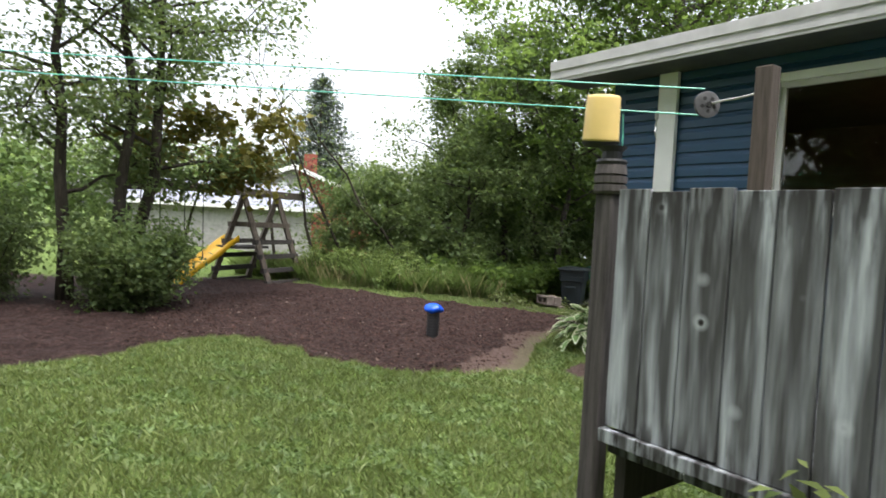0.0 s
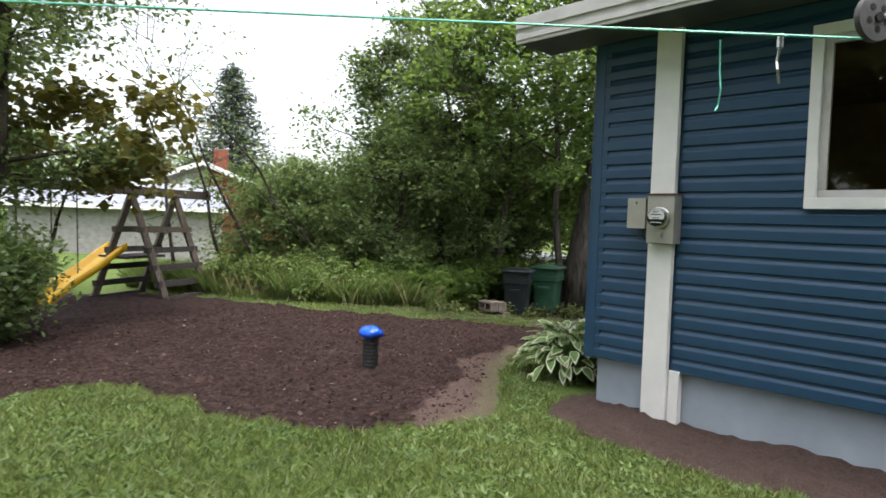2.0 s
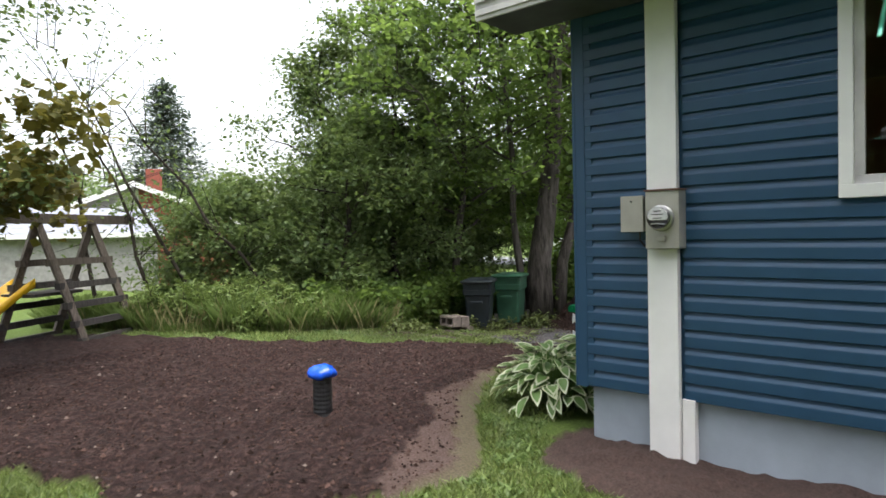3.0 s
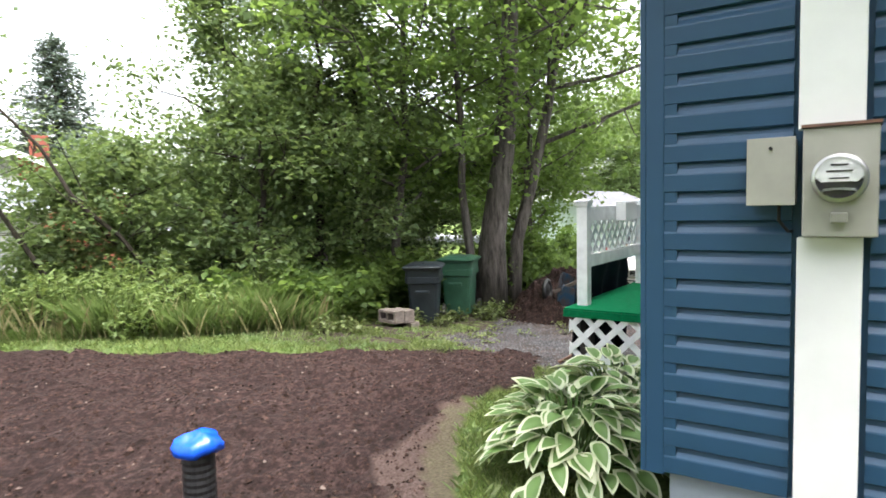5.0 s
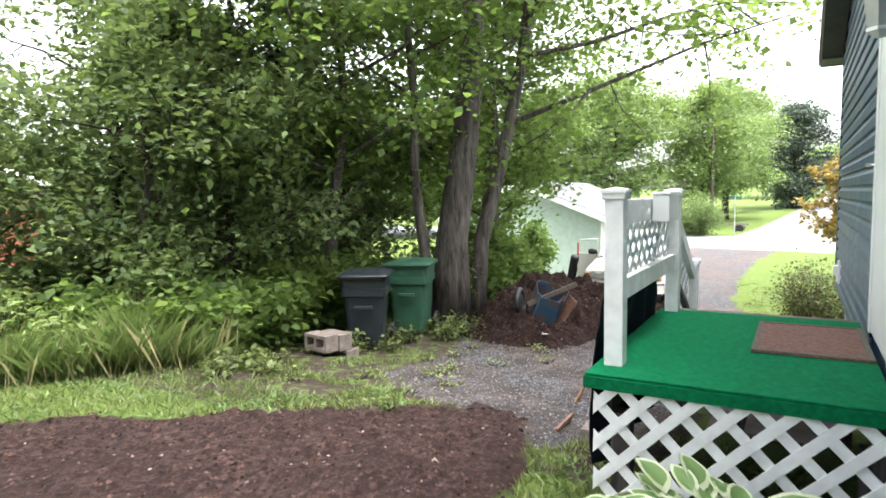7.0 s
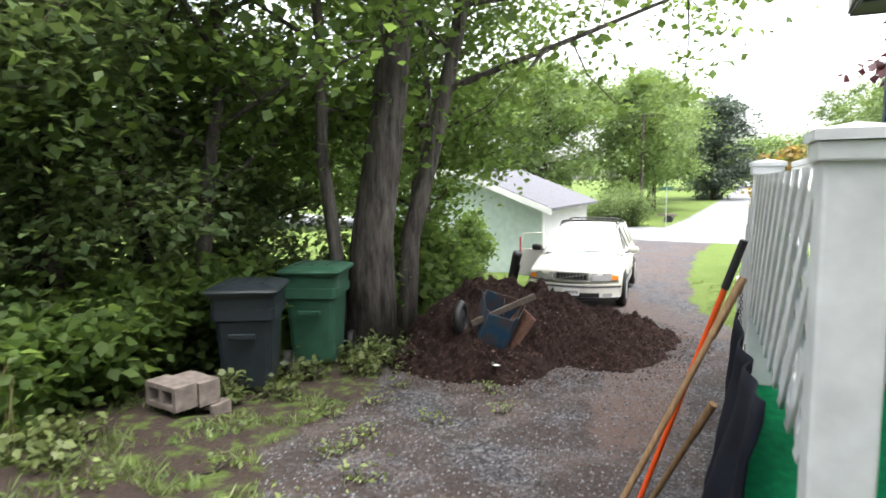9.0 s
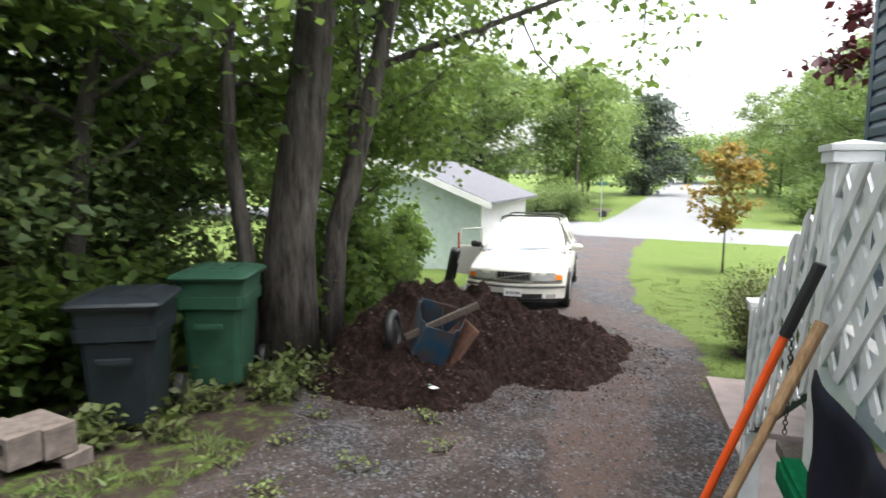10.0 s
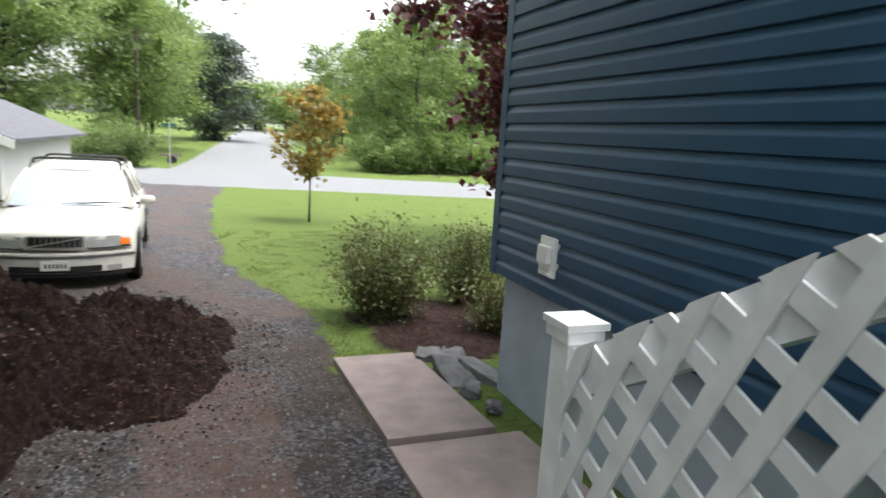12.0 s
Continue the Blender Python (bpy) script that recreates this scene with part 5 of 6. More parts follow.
def hosta(x, y, r, n, seed, label):
    rng = random.Random(seed)
    t = thing("hosta", (x, y, height(x, y)), label, "plant", "hostas by the house wall")
    for k in range(n):
        a = 2 * math.pi * (k * 0.618 + rng.uniform(-0.04, 0.04))
        f = (k + 0.5) / n
        L = rng.uniform(0.14, 0.215)
        R = r * (0.1 + 0.74 * f ** 0.65)
        z = 0.36 * (1 - f) ** 0.6 + 0.1 + rng.uniform(-0.05, 0.05)
        ma = pose(R * math.cos(a), R * math.sin(a), z, rng.uniform(-22, 22), rng.uniform(0, 42) - 38 * (1 - f), math.degrees(a) + rng.uniform(-32, 32))
        me_i = k % 6
        key = (me_i,)
        for nm, s, mt, dz in (("leaf", 1.0, M_HOSTAEDGE, 0.0), ("leaf_centre", 0.74, M_HOSTA, 0.0035)):
            me = HOSTA.get((nm, me_i))
            if me is None:
                b = bmesh.new()
                rows = []
                for i in range(8):
                    u = i / 7
                    w = math.sin(math.pi * u ** 0.8) ** 0.8 * 0.5 * s * (0.34 + 0.02 * me_i) if 0 < i < 7 else 0
                    row = []
                    for j in (-1, -0.5, 0, 0.5, 1):
                        xx = (u - 0.5) * s + 0.5
                        row.append(b.verts.new((xx, w * j * 2.0 * 0.5, 0.16 * abs(j) ** 1.5 * w * 2 + 0.22 * xx - 0.42 * xx * xx + 0.01 * math.sin(u * 14 + me_i) * abs(j))))
                    rows.append(row)
                for p, q in zip(rows, rows[1:]):
                    for j in range(4):
                        b.faces.new((p[j], q[j], q[j + 1], p[j + 1]))
                bmesh.ops.remove_doubles(b, verts=b.verts, dist=1e-5)
                me = bpy.data.meshes.new(nm)
                b.to_mesh(me)
                b.free()
                me.materials.append(mt)
                me.shade_smooth()
                HOSTA[(nm, me_i)] = me
            o = piece(nm, me, t if nm == "leaf" else o, None)
            if nm == "leaf":
                o.matrix_basis = ma @ Matrix.Diagonal((L * 1.15, L * 1.4, L * 1.1, 1))
            else:
                o.matrix_basis = Matrix.Translation((0, 0, 0.012))
        rad = Vector((R * math.cos(a), R * math.sin(a), z))
        part("stalk", tubed([(0.03 * math.cos(a), 0.03 * math.sin(a), 0), rad * 0.7 + Vector((0, 0, 0.02)), rad], 0.005, 4), M_HOSTA, t)


HOSTA = {}
M_HOSTA = leafy("hosta_centre", (0.1, 0.2, 0.055), (0.22, 0.36, 0.12), 0.3, 0.4)
M_HOSTAEDGE = leafy("hosta_cream_edge", (0.52, 0.6, 0.38), (0.74, 0.78, 0.56), 0.25, 0.45)
plants()
screen_trees()
hosta(6.35, 4.97, 0.5, 150, 1, "large hosta with cream edged leaves at the house corner")
hosta(7.2, 5.0, 0.62, 165, 2, "large variegated hosta in front of the lattice skirt")
hosta(6.75, 4.72, 0.44, 70, 3, "smaller variegated hosta against the blue wall")


# ---- loose things ----
def bin_(x, y, rz, h, w, dpt, material, label):
    t = thing("wheelie_bin", pose(x, y, height(x, y) + 0.01, 0, 0, rz), label, "wheelie bin", "wheelie bins under the maple")
    def shell(rows):
        b, prev = bmesh.new(), None
        for z, k in rows:
            a, c, q = w / 2 * k, dpt / 2 * k, 0.05
            ring = [b.verts.new((x_, y_, z)) for x_, y_ in ((-a + q, -c), (a - q, -c), (a - q * 0.3, -c + q * 0.3), (a, -c + q), (a, c - q), (a - q, c), (-a + q, c), (-a, c - q), (-a, -c + q), (-a + q * 0.3, -c + q * 0.3))]
            if prev:
                for i in range(10):
                    b.faces.new((prev[i], prev[(i + 1) % 10], ring[(i + 1) % 10], ring[i]))
            else:
                b.faces.new(ring[::-1])
            prev = ring
        b.faces.new(prev)
        return b

    part("body", shell([(0.04, 0.72), (0.07, 0.75), (h * 0.7, 0.88)]), material, t, "", False)
    part("collar", shell([(h * 0.7 + 0.001, 0.885), (h * 0.72, 0.985), (h * 0.82, 1.0)]), material, t)
    part("rim", shell([(h * 0.82 + 0.001, 0.96), (h - 0.06, 0.98), (h - 0.055, 1.06), (h - 0.035, 1.07)]), material, t)
    b = shell([(h - 0.034, 1.12), (h - 0.015, 1.14), (h + 0.005, 1.08), (h + 0.035, 0.8), (h + 0.045, 0.55)])
    part("lid", b, material, t)
    for k in range(3):
        part("lid_rib", boxed(-w * 0.3 + 0.28 * w * k, -w * 0.26 + 0.28 * w * k, -dpt * 0.3, dpt * 0.34, h + 0.034, h + 0.05, 0.004), material, t)
    part("handle", tubed([(-w / 2 + 0.06, dpt / 2 + 0.05, h - 0.06), (w / 2 - 0.06, dpt / 2 + 0.05, h - 0.06)], 0.014), material, t)
    for s in (-1, 1):
        o = part("wheel", lathe(bmesh.new(), [(0.03, -0.03), (0.125, -0.028), (0.13, 0.0), (0.125, 0.028), (0.03, 0.03)], 20), M_BLACK, t, "black rubber wheel")
        o.matrix_basis = pose(s * (w / 2 + 0.0), dpt / 2 - 0.02, 0.13, 0, 90, 0)
    part("axle", tubed([(-w / 2, dpt / 2 - 0.02, 0.13), (w / 2, dpt / 2 - 0.02, 0.13)], 0.012), M_CHROME, t)
    part("grip", boxed(-0.12, 0.12, -dpt / 2 - 0.02, -dpt / 2 + 0.01, h * 0.55, h * 0.6, 0.01), material, t)
    return t


def block(x, y, z, rz, label, half=False):
    t = thing("cinder_block", pose(x, y, z, 0, 0, rz), label, "concrete block", "stacked concrete blocks")
    L = 0.39
    b = bmesh.new()
    for a in ((-L / 2, L / 2, -0.095, -0.055), (-L / 2, L / 2, 0.055, 0.095), (-L / 2, -L / 2 + 0.04, -0.055, 0.055), (-0.02, 0.02, -0.055, 0.055), (L / 2 - 0.04, L / 2, -0.055, 0.055)):
        box(b, a[0], a[1], 0, 0.19 if not half else 0.09, a[2] + 0.095, a[3] + 0.095, 0.003)
    part("block", b, M_CLAY, t)
    return t


def swing_set():
    t = thing("swing_set", (0, 0, 0), "weathered timber swing set with ladder ends and a top beam", "swing set")
    feet = {"a": (Vector((4.23, 13.16, 0.55)), Vector((5.18, 12.39, 0.55))), "b": (Vector((5.16, 13.68, 0.55)), Vector((6.12, 12.9, 0.55)))}
    apex = {k: Vector(((f[0].x + f[1].x) / 2, (f[0].y + f[1].y) / 2, 2.42)) for k, f in feet.items()}
    for k in feet:
        for f in feet[k]:
            part("leg", tubed([apex[k] + (f - apex[k]) * -0.04, f], 0.068, 4), M_BROWNWOOD, t)
    for side in (0, 1):
        for q in (0.33, 0.52, 0.68, 0.83, 0.97):
            p = [apex[k].lerp(feet[k][side], q) for k in "ab"]
            d = (p[1] - p[0]).normalized() * 0.1
            part("rung", tubed([p[0] - d, p[1] + d], 0.07, 4), M_DARKWOOD if q > 0.5 else M_BROWNWOOD, t)
    b = (apex["b"] - apex["a"]).normalized()
    part("top_beam", tubed([apex["a"] - b * 2.9 + Vector((0, 0, 0.05)), apex["b"] + b * 0.95 + Vector((0, 0, 0.05))], 0.1, 4), M_BROWNWOOD, t)
    for s in (1.1, 1.55, 2.1, 2.5):
        h = apex["a"] - b * s
        part("rope", tubed([h, h + Vector((0.03, 0, -1.3))], 0.01, 5), M_BLACK, t)
    part("platform_board", boxed(-0.45, 0.45, -0.3, 0.3, 0, 0.05, 0.004), M_DARKWOOD, t).matrix_basis = pose(4.85, 13.1, 1.3, 0, 0, 27)
    for s in (1.55, 2.5):
        h = apex["a"] - b * s + Vector((0.03, 0, -1.36))
        part("ring", tube(bmesh.new(), [h + b * 0.08 * math.cos(q) + Vector((0, 0, 0.08 * math.sin(q))) for q in [2 * math.pi * k / 16 for k in range(17)]], 0.014, 6, False), M_BLACK, t, "black hanging ring")
    s = thing("slide", (0, 0, 0), "bright yellow plastic slide beside the swing set", "slide")
    b = bmesh.new()
    prev = None
    for i in range(13):
        u = i / 12
        c = Vector((4.6 - 1.25 * u, 13.1 - 0.55 * u, 1.45 - 0.8 * u + 0.012 * math.sin(u * 11)))
        side = Vector((-0.4, 0.92, 0))
        ring = [b.verts.new(c + side * dy + Vector((0, 0, dz))) for dy, dz in ((-0.2, 0.12), (-0.2, 0.0), (0.0, -0.02), (0.2, 0.0), (0.2, 0.12))]
        if prev:
            for j in range(4):
                b.faces.new((prev[j], prev[j + 1], ring[j + 1], ring[j]))
        prev = ring
    o = part("chute", b, M_SLIDE, s, "", True)
    o.modifiers.new("thick", "SOLIDIFY").thickness = 0.02


def heap(x, y):
    """The heap's height over the drive."""
    d1 = math.hypot((x - 14.5) / 1.7, (y - 8.25) / 1.3)
    d2 = math.hypot((x - 15.5) / 2.0, (y - 7.0) / 0.95)
    d3 = math.hypot((x - 13.9) / 1.4, (y - 8.2) / 1.15)
    wob = 0.22 * smooth_noise(x, y, 1.3, 5) + 0.1 * smooth_noise(x, y, 4, 6)
    h = max(0.86 * max(0, 1 - d1 + wob) ** 0.55, 0.34 * max(0, 1 - d2 + wob) ** 0.5, 0.5 * max(0, 1 - d3 + wob) ** 0.7)
    if h > 0:
        h += min(1, h * 6) * (0.14 * smooth_noise(x, y, 2.0, 3) + 0.16 * abs(smooth_noise(x, y, 4, 4)) + 0.1 * smooth_noise(x, y, 9, 7) + 0.06 * smooth_noise(x, y, 18, 8)) - 0.03
    return h


def pile():
    b = bmesh.new()
    n = 150
    g = {}
    for j in range(n):
        for i in range(n):
            x, y = 12.1 + 6.0 * i / (n - 1), 5.6 + 4.6 * j / (n - 1)
            g[i, j] = b.verts.new((x, y, height(x, y) + heap(x, y) - 0.03))
    for j in range(n - 1):
        for i in range(n - 1):
            b.faces.new((g[i, j], g[i + 1, j], g[i + 1, j + 1], g[i, j + 1]))
    me = bpy.data.meshes.new("soil_mound")
    b.to_mesh(me)
    b.free()
    me.materials.append(M_SOIL)
    me.shade_smooth()
    tagged(new("soil_mound", me), "ragged mound of reddish topsoil spilled on the gravel drive, darkened for tree shade", "soil mound", kind="stuff")


def barrow():
    t = thing("wheelbarrow", pose(13.4, 8.0, 0.3, 10, 0, 0) @ Matrix.Diagonal((0.98, 0.98, 0.98, 1)), "faded blue wheelbarrow tipped over on the soil heap", "wheelbarrow")
    # tray standing on its side against the heap
    b = bmesh.new()
    q = [(-0.05, -0.3, -0.05), (-0.05, 0.3, -0.05), (0.22, 0.34, -0.08), (0.22, -0.34, -0.08)]
    r = [(-0.02, -0.24, 0.52), (-0.02, 0.24, 0.52), (0.26, 0.36, 0.6), (0.26, -0.36, 0.6)]
    lo, hi = [b.verts.new(v) for v in q], [b.verts.new(v) for v in r]
    for i in range(4):
        b.faces.new((lo[i], lo[(i + 1) % 4], hi[(i + 1) % 4], hi[i]))
    b.faces.new(lo[::-1])
    bmesh.ops.recalc_face_normals(b, faces=b.faces)
    bmesh.ops.bevel(b, geom=[e for e in b.edges if not e.is_boundary], offset=0.05, segments=3, affect="EDGES")
    o = part("tray", b, M_BARROW, t)
    o.modifiers.new("thick", "SOLIDIFY").thickness = 0.008
    o.matrix_basis = pose(-0.1, -0.02, -0.12, 8, -18, 20) @ Matrix.Diagonal((1.15, 0.72, 1.1, 1))
    o = part("tray_side", boxed(0.0, 0.36, -0.02, 0.0, 0, 0.56, 0.008), M_RUST, t, "rusty brown tray side")
    o.matrix_basis = pose(-0.05, -0.26, -0.1, 14, -18, 60)
    o = part("handle", boxed(-0.36, 0.4, -0.02, 0.02, -0.035, 0.035, 0.012), M_BROWNWOOD, t, "weathered wooden handle beam")
    o.matrix_basis = pose(-0.16, -0.12, 0.46, 0, -32, -62)
    o = part("wheel", tube(bmesh.new(), [(0.17 * math.cos(a), 0.17 * math.sin(a), 0) for a in [2 * math.pi * k / 20 for k in range(21)]], 0.045, 8, False), M_BLACK, t, "black rubber tyre", True)
    o.matrix_basis = pose(-0.2, 0.31, 0.26, 74, 28, 0)
    o = part("wheel_hub", lathe(bmesh.new(), [(0.12, -0.02), (0.03, -0.04), (0.03, 0.04), (0.12, 0.02)], 14), M_BLACK, t)
    o.matrix_basis = pose(-0.2, 0.31, 0.26, 74, 28, 0)
    for y in (-0.12, 0.14):
        part("leg_brace", tubed([(-0.05, y, 0.36), (0.02, y + 0.05, 0.58), (0.2, y, 0.4)], 0.012, 6), M_BLACK, t)


def car():
    t = thing("estate_car", pose(18.35, 8.1, -0.27, 0, 0, 3), "white older estate car with roof bars parked nose toward the heap", "car")
    st = [(0.03, 0.78, 0.34, 0.52, 0.54, 0.26), (0.0, 0.80, 0.27, 0.63, 0.67, 0.26), (0.03, 0.84, 0.24, 0.70, 0.74, 0.25), (0.12, 0.86, 0.22, 0.725, 0.775, 0.22), (0.5, 0.885, 0.2, 0.77, 0.84, 0.14),
          (1.0, 0.9, 0.2, 0.83, 0.905, 0.07), (1.42, 0.9, 0.2, 0.87, 0.95, 0.04), (1.7, 0.9, 0.2, 0.89, 0.93, 0), (2.8, 0.9, 0.2, 0.91, 0.93, 0), (4.2, 0.89, 0.22, 0.93, 0.95, 0), (4.6, 0.85, 0.28, 0.92, 0.93, -0.05), (4.7, 0.8, 0.4, 0.8, 0.82, -0.08)]
    b, prev = bmesh.new(), None
    for x, w, z0, z1, zc, bow in st:
        prof = [(-0.94, z0), (-0.985, z0 + 0.07), (-1, (z0 + z1) / 2), (-0.985, z1 - 0.05), (-0.93, z1), (-0.62, z1 + (zc - z1) * 0.75), (-0.25, zc - 0.004), (0.25, zc - 0.004), (0.62, z1 + (zc - z1) * 0.75), (0.93, z1), (0.985, z1 - 0.05), (1, (z0 + z1) / 2), (0.985, z0 + 0.07), (0.94, z0)]
        ring = [b.verts.new((x + bow * f * f, w * f, z)) for f, z in prof]
        if prev:
            for k in range(len(ring)):
                b.faces.new((prev[k], prev[(k + 1) % len(ring)], ring[(k + 1) % len(ring)], ring[k]))
        else:
            first = ring
        prev = ring
    b.faces.new(first[::-1]), b.faces.new(prev)
    bmesh.ops.recalc_face_normals(b, faces=b.faces)
    part("body", b, M_CARWHITE, t, "", True)

    def wrap(name, y0, y1, z0, z1, out, material, label="", thick=0.05, rake=0.0):
        """A panel that follows the bow of the nose."""
        b, cols = bmesh.new(), []
        for k in range(13):
            y = y0 + (y1 - y0) * k / 12
            x = 0.26 * (y / 0.82) ** 2 - out
            cols.append([b.verts.new(p) for p in ((x, y, z0), (x + rake, y, z1), (x + rake + thick, y, z1), (x + thick, y, z0))])
        for p, q in zip(cols, cols[1:]):
            for i in range(4):
                b.faces.new((p[i], p[(i + 1) % 4], q[(i + 1) % 4], q[i]))
        b.faces.new(cols[0][::-1]), b.faces.new(cols[-1])
        bmesh.ops.recalc_face_normals(b, faces=b.faces)
        return part(name, b, material, t, label)

    wrap("bumper", -0.86, 0.86, 0.26, 0.5, 0.07, M_CARWHITE, "", 0.2)
    wrap("bumper_strip", -0.87, 0.87, 0.44, 0.475, 0.08, M_ROCK, "dark rubbing strip")
    wrap("air_intake", -0.5, 0.5, 0.265, 0.345, 0.078, M_BLACK, "dark lower air intake")
    wrap("lower_lip", -0.82, 0.82, 0.2, 0.255, 0.05, M_BLACK, "", 0.15)
    for s in (-1, 1):
        wrap("fog_lamp", min(s * 0.56, s * 0.72), max(s * 0.56, s * 0.72), 0.275, 0.335, 0.078, M_LAMPGLASS)
        h = wrap("headlight", min(s * 0.36, s * 0.7), max(s * 0.36, s * 0.7), 0.56, 0.695, 0.012, M_LAMPGLASS, "", 0.05, 0.03)
        wrap("indicator", min(s * 0.703, s * 0.815), max(s * 0.703, s * 0.815), 0.575, 0.69, 0.008, M_AMBER, "", 0.05, 0.03)
        # Thin black panel painted in as the shadow below each headlight.
        wrap("lamp_shadow_strip", min(s * 0.34, s * 0.82), max(s * 0.34, s * 0.82), 0.545, 0.558, 0.015, M_BLACK)
    wrap("grille_surround", -0.31, 0.31, 0.565, 0.715, 0.02, M_CHROME, "chrome grille surround", 0.04, 0.02)
    g = wrap("grille", -0.285, 0.285, 0.58, 0.7, 0.028, M_BLACK, "", 0.03, 0.016)
    for k in range(9):
        wrap("grille_bar", -0.27 + 0.06 * k - 0.003, -0.27 + 0.06 * k + 0.003, 0.585, 0.695, 0.034, M_CHROME, "", 0.01, 0.014)
    part("badge_bar", tubed([(-0.04, 0.27, 0.59), (-0.025, -0.27, 0.69)], 0.008, 6), M_CHROME, t)
    pl = part("number_plate", boxed(-0.1, -0.085, -0.155, 0.155, 0.3, 0.42, 0.004), M_WHITE, t)
    for k in range(6):
        part("plate_mark", boxed(-0.1025, -0.1005, -0.125 + 0.042 * k, -0.1 + 0.042 * k, 0.335, 0.385), M_ROCK, pl)
    # greenhouse
    b = bmesh.new()
    g = [[(1.42, s * 0.78, 0.9), (2.08, s * 0.6, 1.37), (4.25, s * 0.6, 1.37), (4.6, s * 0.74, 0.92)] for s in (-1, 1)]
    vs = [[b.verts.new(p) for p in row] for row in g]
    for i in range(3):
        b.faces.new((vs[0][i], vs[0][i + 1], vs[1][i + 1], vs[1][i]))
    b.faces.new(vs[0][::-1]), b.faces.new(vs[1])
    part("cabin_glass", b, M_CARGLASS, t, "dark reflecting side glass")
    b, prev = bmesh.new(), None
    for k in range(9):
        f = -1 + k / 4
        ring = [b.verts.new((1.3 + 0.1 * f * f, 0.75 * f, 0.925)), b.verts.new((1.63 + 0.09 * f * f, 0.67 * f, 1.17)), b.verts.new((1.98 + 0.08 * f * f, 0.585 * f, 1.385))]
        if prev:
            b.faces.new((prev[0], ring[0], ring[1], prev[1])), b.faces.new((prev[1], ring[1], ring[2], prev[2]))
        prev = ring
    part("windscreen", b, M_SCREEN, t, "windscreen with the sky's reflection put into its pale colour", True)
    b, prev = bmesh.new(), None
    for x, w, z in ((1.98, 0.6, 1.37), (2.1, 0.62, 1.4), (2.6, 0.63, 1.425), (3.6, 0.63, 1.425), (4.2, 0.61, 1.4), (4.32, 0.58, 1.37)):
        ring = [b.verts.new((x + (0.08 * f * f if x < 2.2 else 0), w * f, z + 0.03 * (1 - f * f) - 0.03 * (abs(f) > 0.99))) for f in (-1, -0.93, -0.6, -0.3, 0, 0.3, 0.6, 0.93, 1)]
        if prev:
            for i in range(8):
                b.faces.new((prev[i], ring[i], ring[i + 1], prev[i + 1]))
        prev = ring
    part("roof_panel", b, M_CARWHITE, t, "", True).modifiers.new("thick", "SOLIDIFY").thickness = 0.02
    for s in (-1, 1):
        for p in (((1.38, 0.79, 0.9), (1.72, 0.7, 1.17), (2.06, 0.61, 1.38)), ((2.9, 0.81, 0.92), (2.9, 0.63, 1.38)), ((3.75, 0.8, 0.93), (3.75, 0.62, 1.38)), ((4.6, 0.76, 0.93), (4.27, 0.61, 1.39))):
            part("pillar", tubed([(x, s * y, z) for x, y, z in p], 0.034, 6), M_CARWHITE, t, "", True)
        part("belt_trim", tubed([(1.45, s * 0.88, 0.9), (3.0, s * 0.885, 0.92), (4.5, s * 0.86, 0.93)], 0.01, 5), M_BLACK, t)
        part("door_strip", boxed(1.5, 4.2, min(s * 0.9, s * 0.912), max(s * 0.9, s * 0.912), 0.46, 0.5, 0.003), M_ROCK, t)
        for x in (2.1, 2.95):
            part("door_handle", boxed(x + 0.45, x + 0.62, min(s * 0.895, s * 0.92), max(s * 0.895, s * 0.92), 0.75, 0.78, 0.006), M_CARWHITE, t)
        o = part("mirror", lathe(bmesh.new(), [(0.03, -0.11), (0.075, -0.09), (0.085, 0.0), (0.075, 0.08), (0.03, 0.11)], 12), M_CARWHITE if s < 0 else M_BLACK, t, "", True)
        o.matrix_basis = pose(1.65, s * 0.99, 1.0, 90, 0, 0) @ Matrix.Diagonal((0.7, 0.85, 1, 1))
        part("mirror_foot", tubed([(1.65, s * 0.83, 0.94), (1.65, s * 0.94, 0.97)], 0.02, 6), M_BLACK, t)
        part("roof_rail", tubed([(2.2, s * 0.6, 1.4), (2.3, s * 0.6, 1.455), (4.0, s * 0.6, 1.455), (4.1, s * 0.6, 1.4)], 0.013, 6), M_BLACK, t)
        for x in (0.85, 3.6):
            # Flat black disc on the closed body stands for the wheel well's shade.
            part("wheel_arch_shade", lathe(bmesh.new(), [(0.37, -0.004), (0.37, 0.004)], 28), M_BLACK, t, "black disc standing for the shade in the wheel arch").matrix_basis = pose(x, s * 0.899, 0.34, 90, 0, 0)
            w = part("wheel", lathe(bmesh.new(), [(0.2, -0.09), (0.3, -0.1), (0.325, -0.07), (0.325, 0.07), (0.3, 0.1), (0.2, 0.09)], 28), M_BLACK, t, "black tyre", True)
            w.matrix_basis = pose(x, s * 0.83, 0.32, 90, 0, 0)
            part("rim", lathe(bmesh.new(), [(0.205, -0.09), (0.19, -0.1), (0.05, -0.105), (0.05, 0.105), (0.19, 0.1), (0.205, 0.09)], 20), M_CHROME, w)
        part("wiper", tubed([(1.32, s * 0.1, 0.965), (1.36, s * 0.1 - 0.6, 0.99)], 0.008, 5), M_BLACK, t)
    for x in (2.4, 3.5):
        part("roof_bar", tubed([(x, -0.6, 1.45), (x, -0.58, 1.51), (x, -0.5, 1.535), (x, 0.5, 1.535), (x, 0.58, 1.51), (x, 0.6, 1.45)], 0.02, 8), M_BLACK, t, "", True)
    d = part("open_door", boxed(1.75, 1.8, 0.88, 1.4, 0.35, 0.95, 0.02), M_CARWHITE, t, "half open white door")
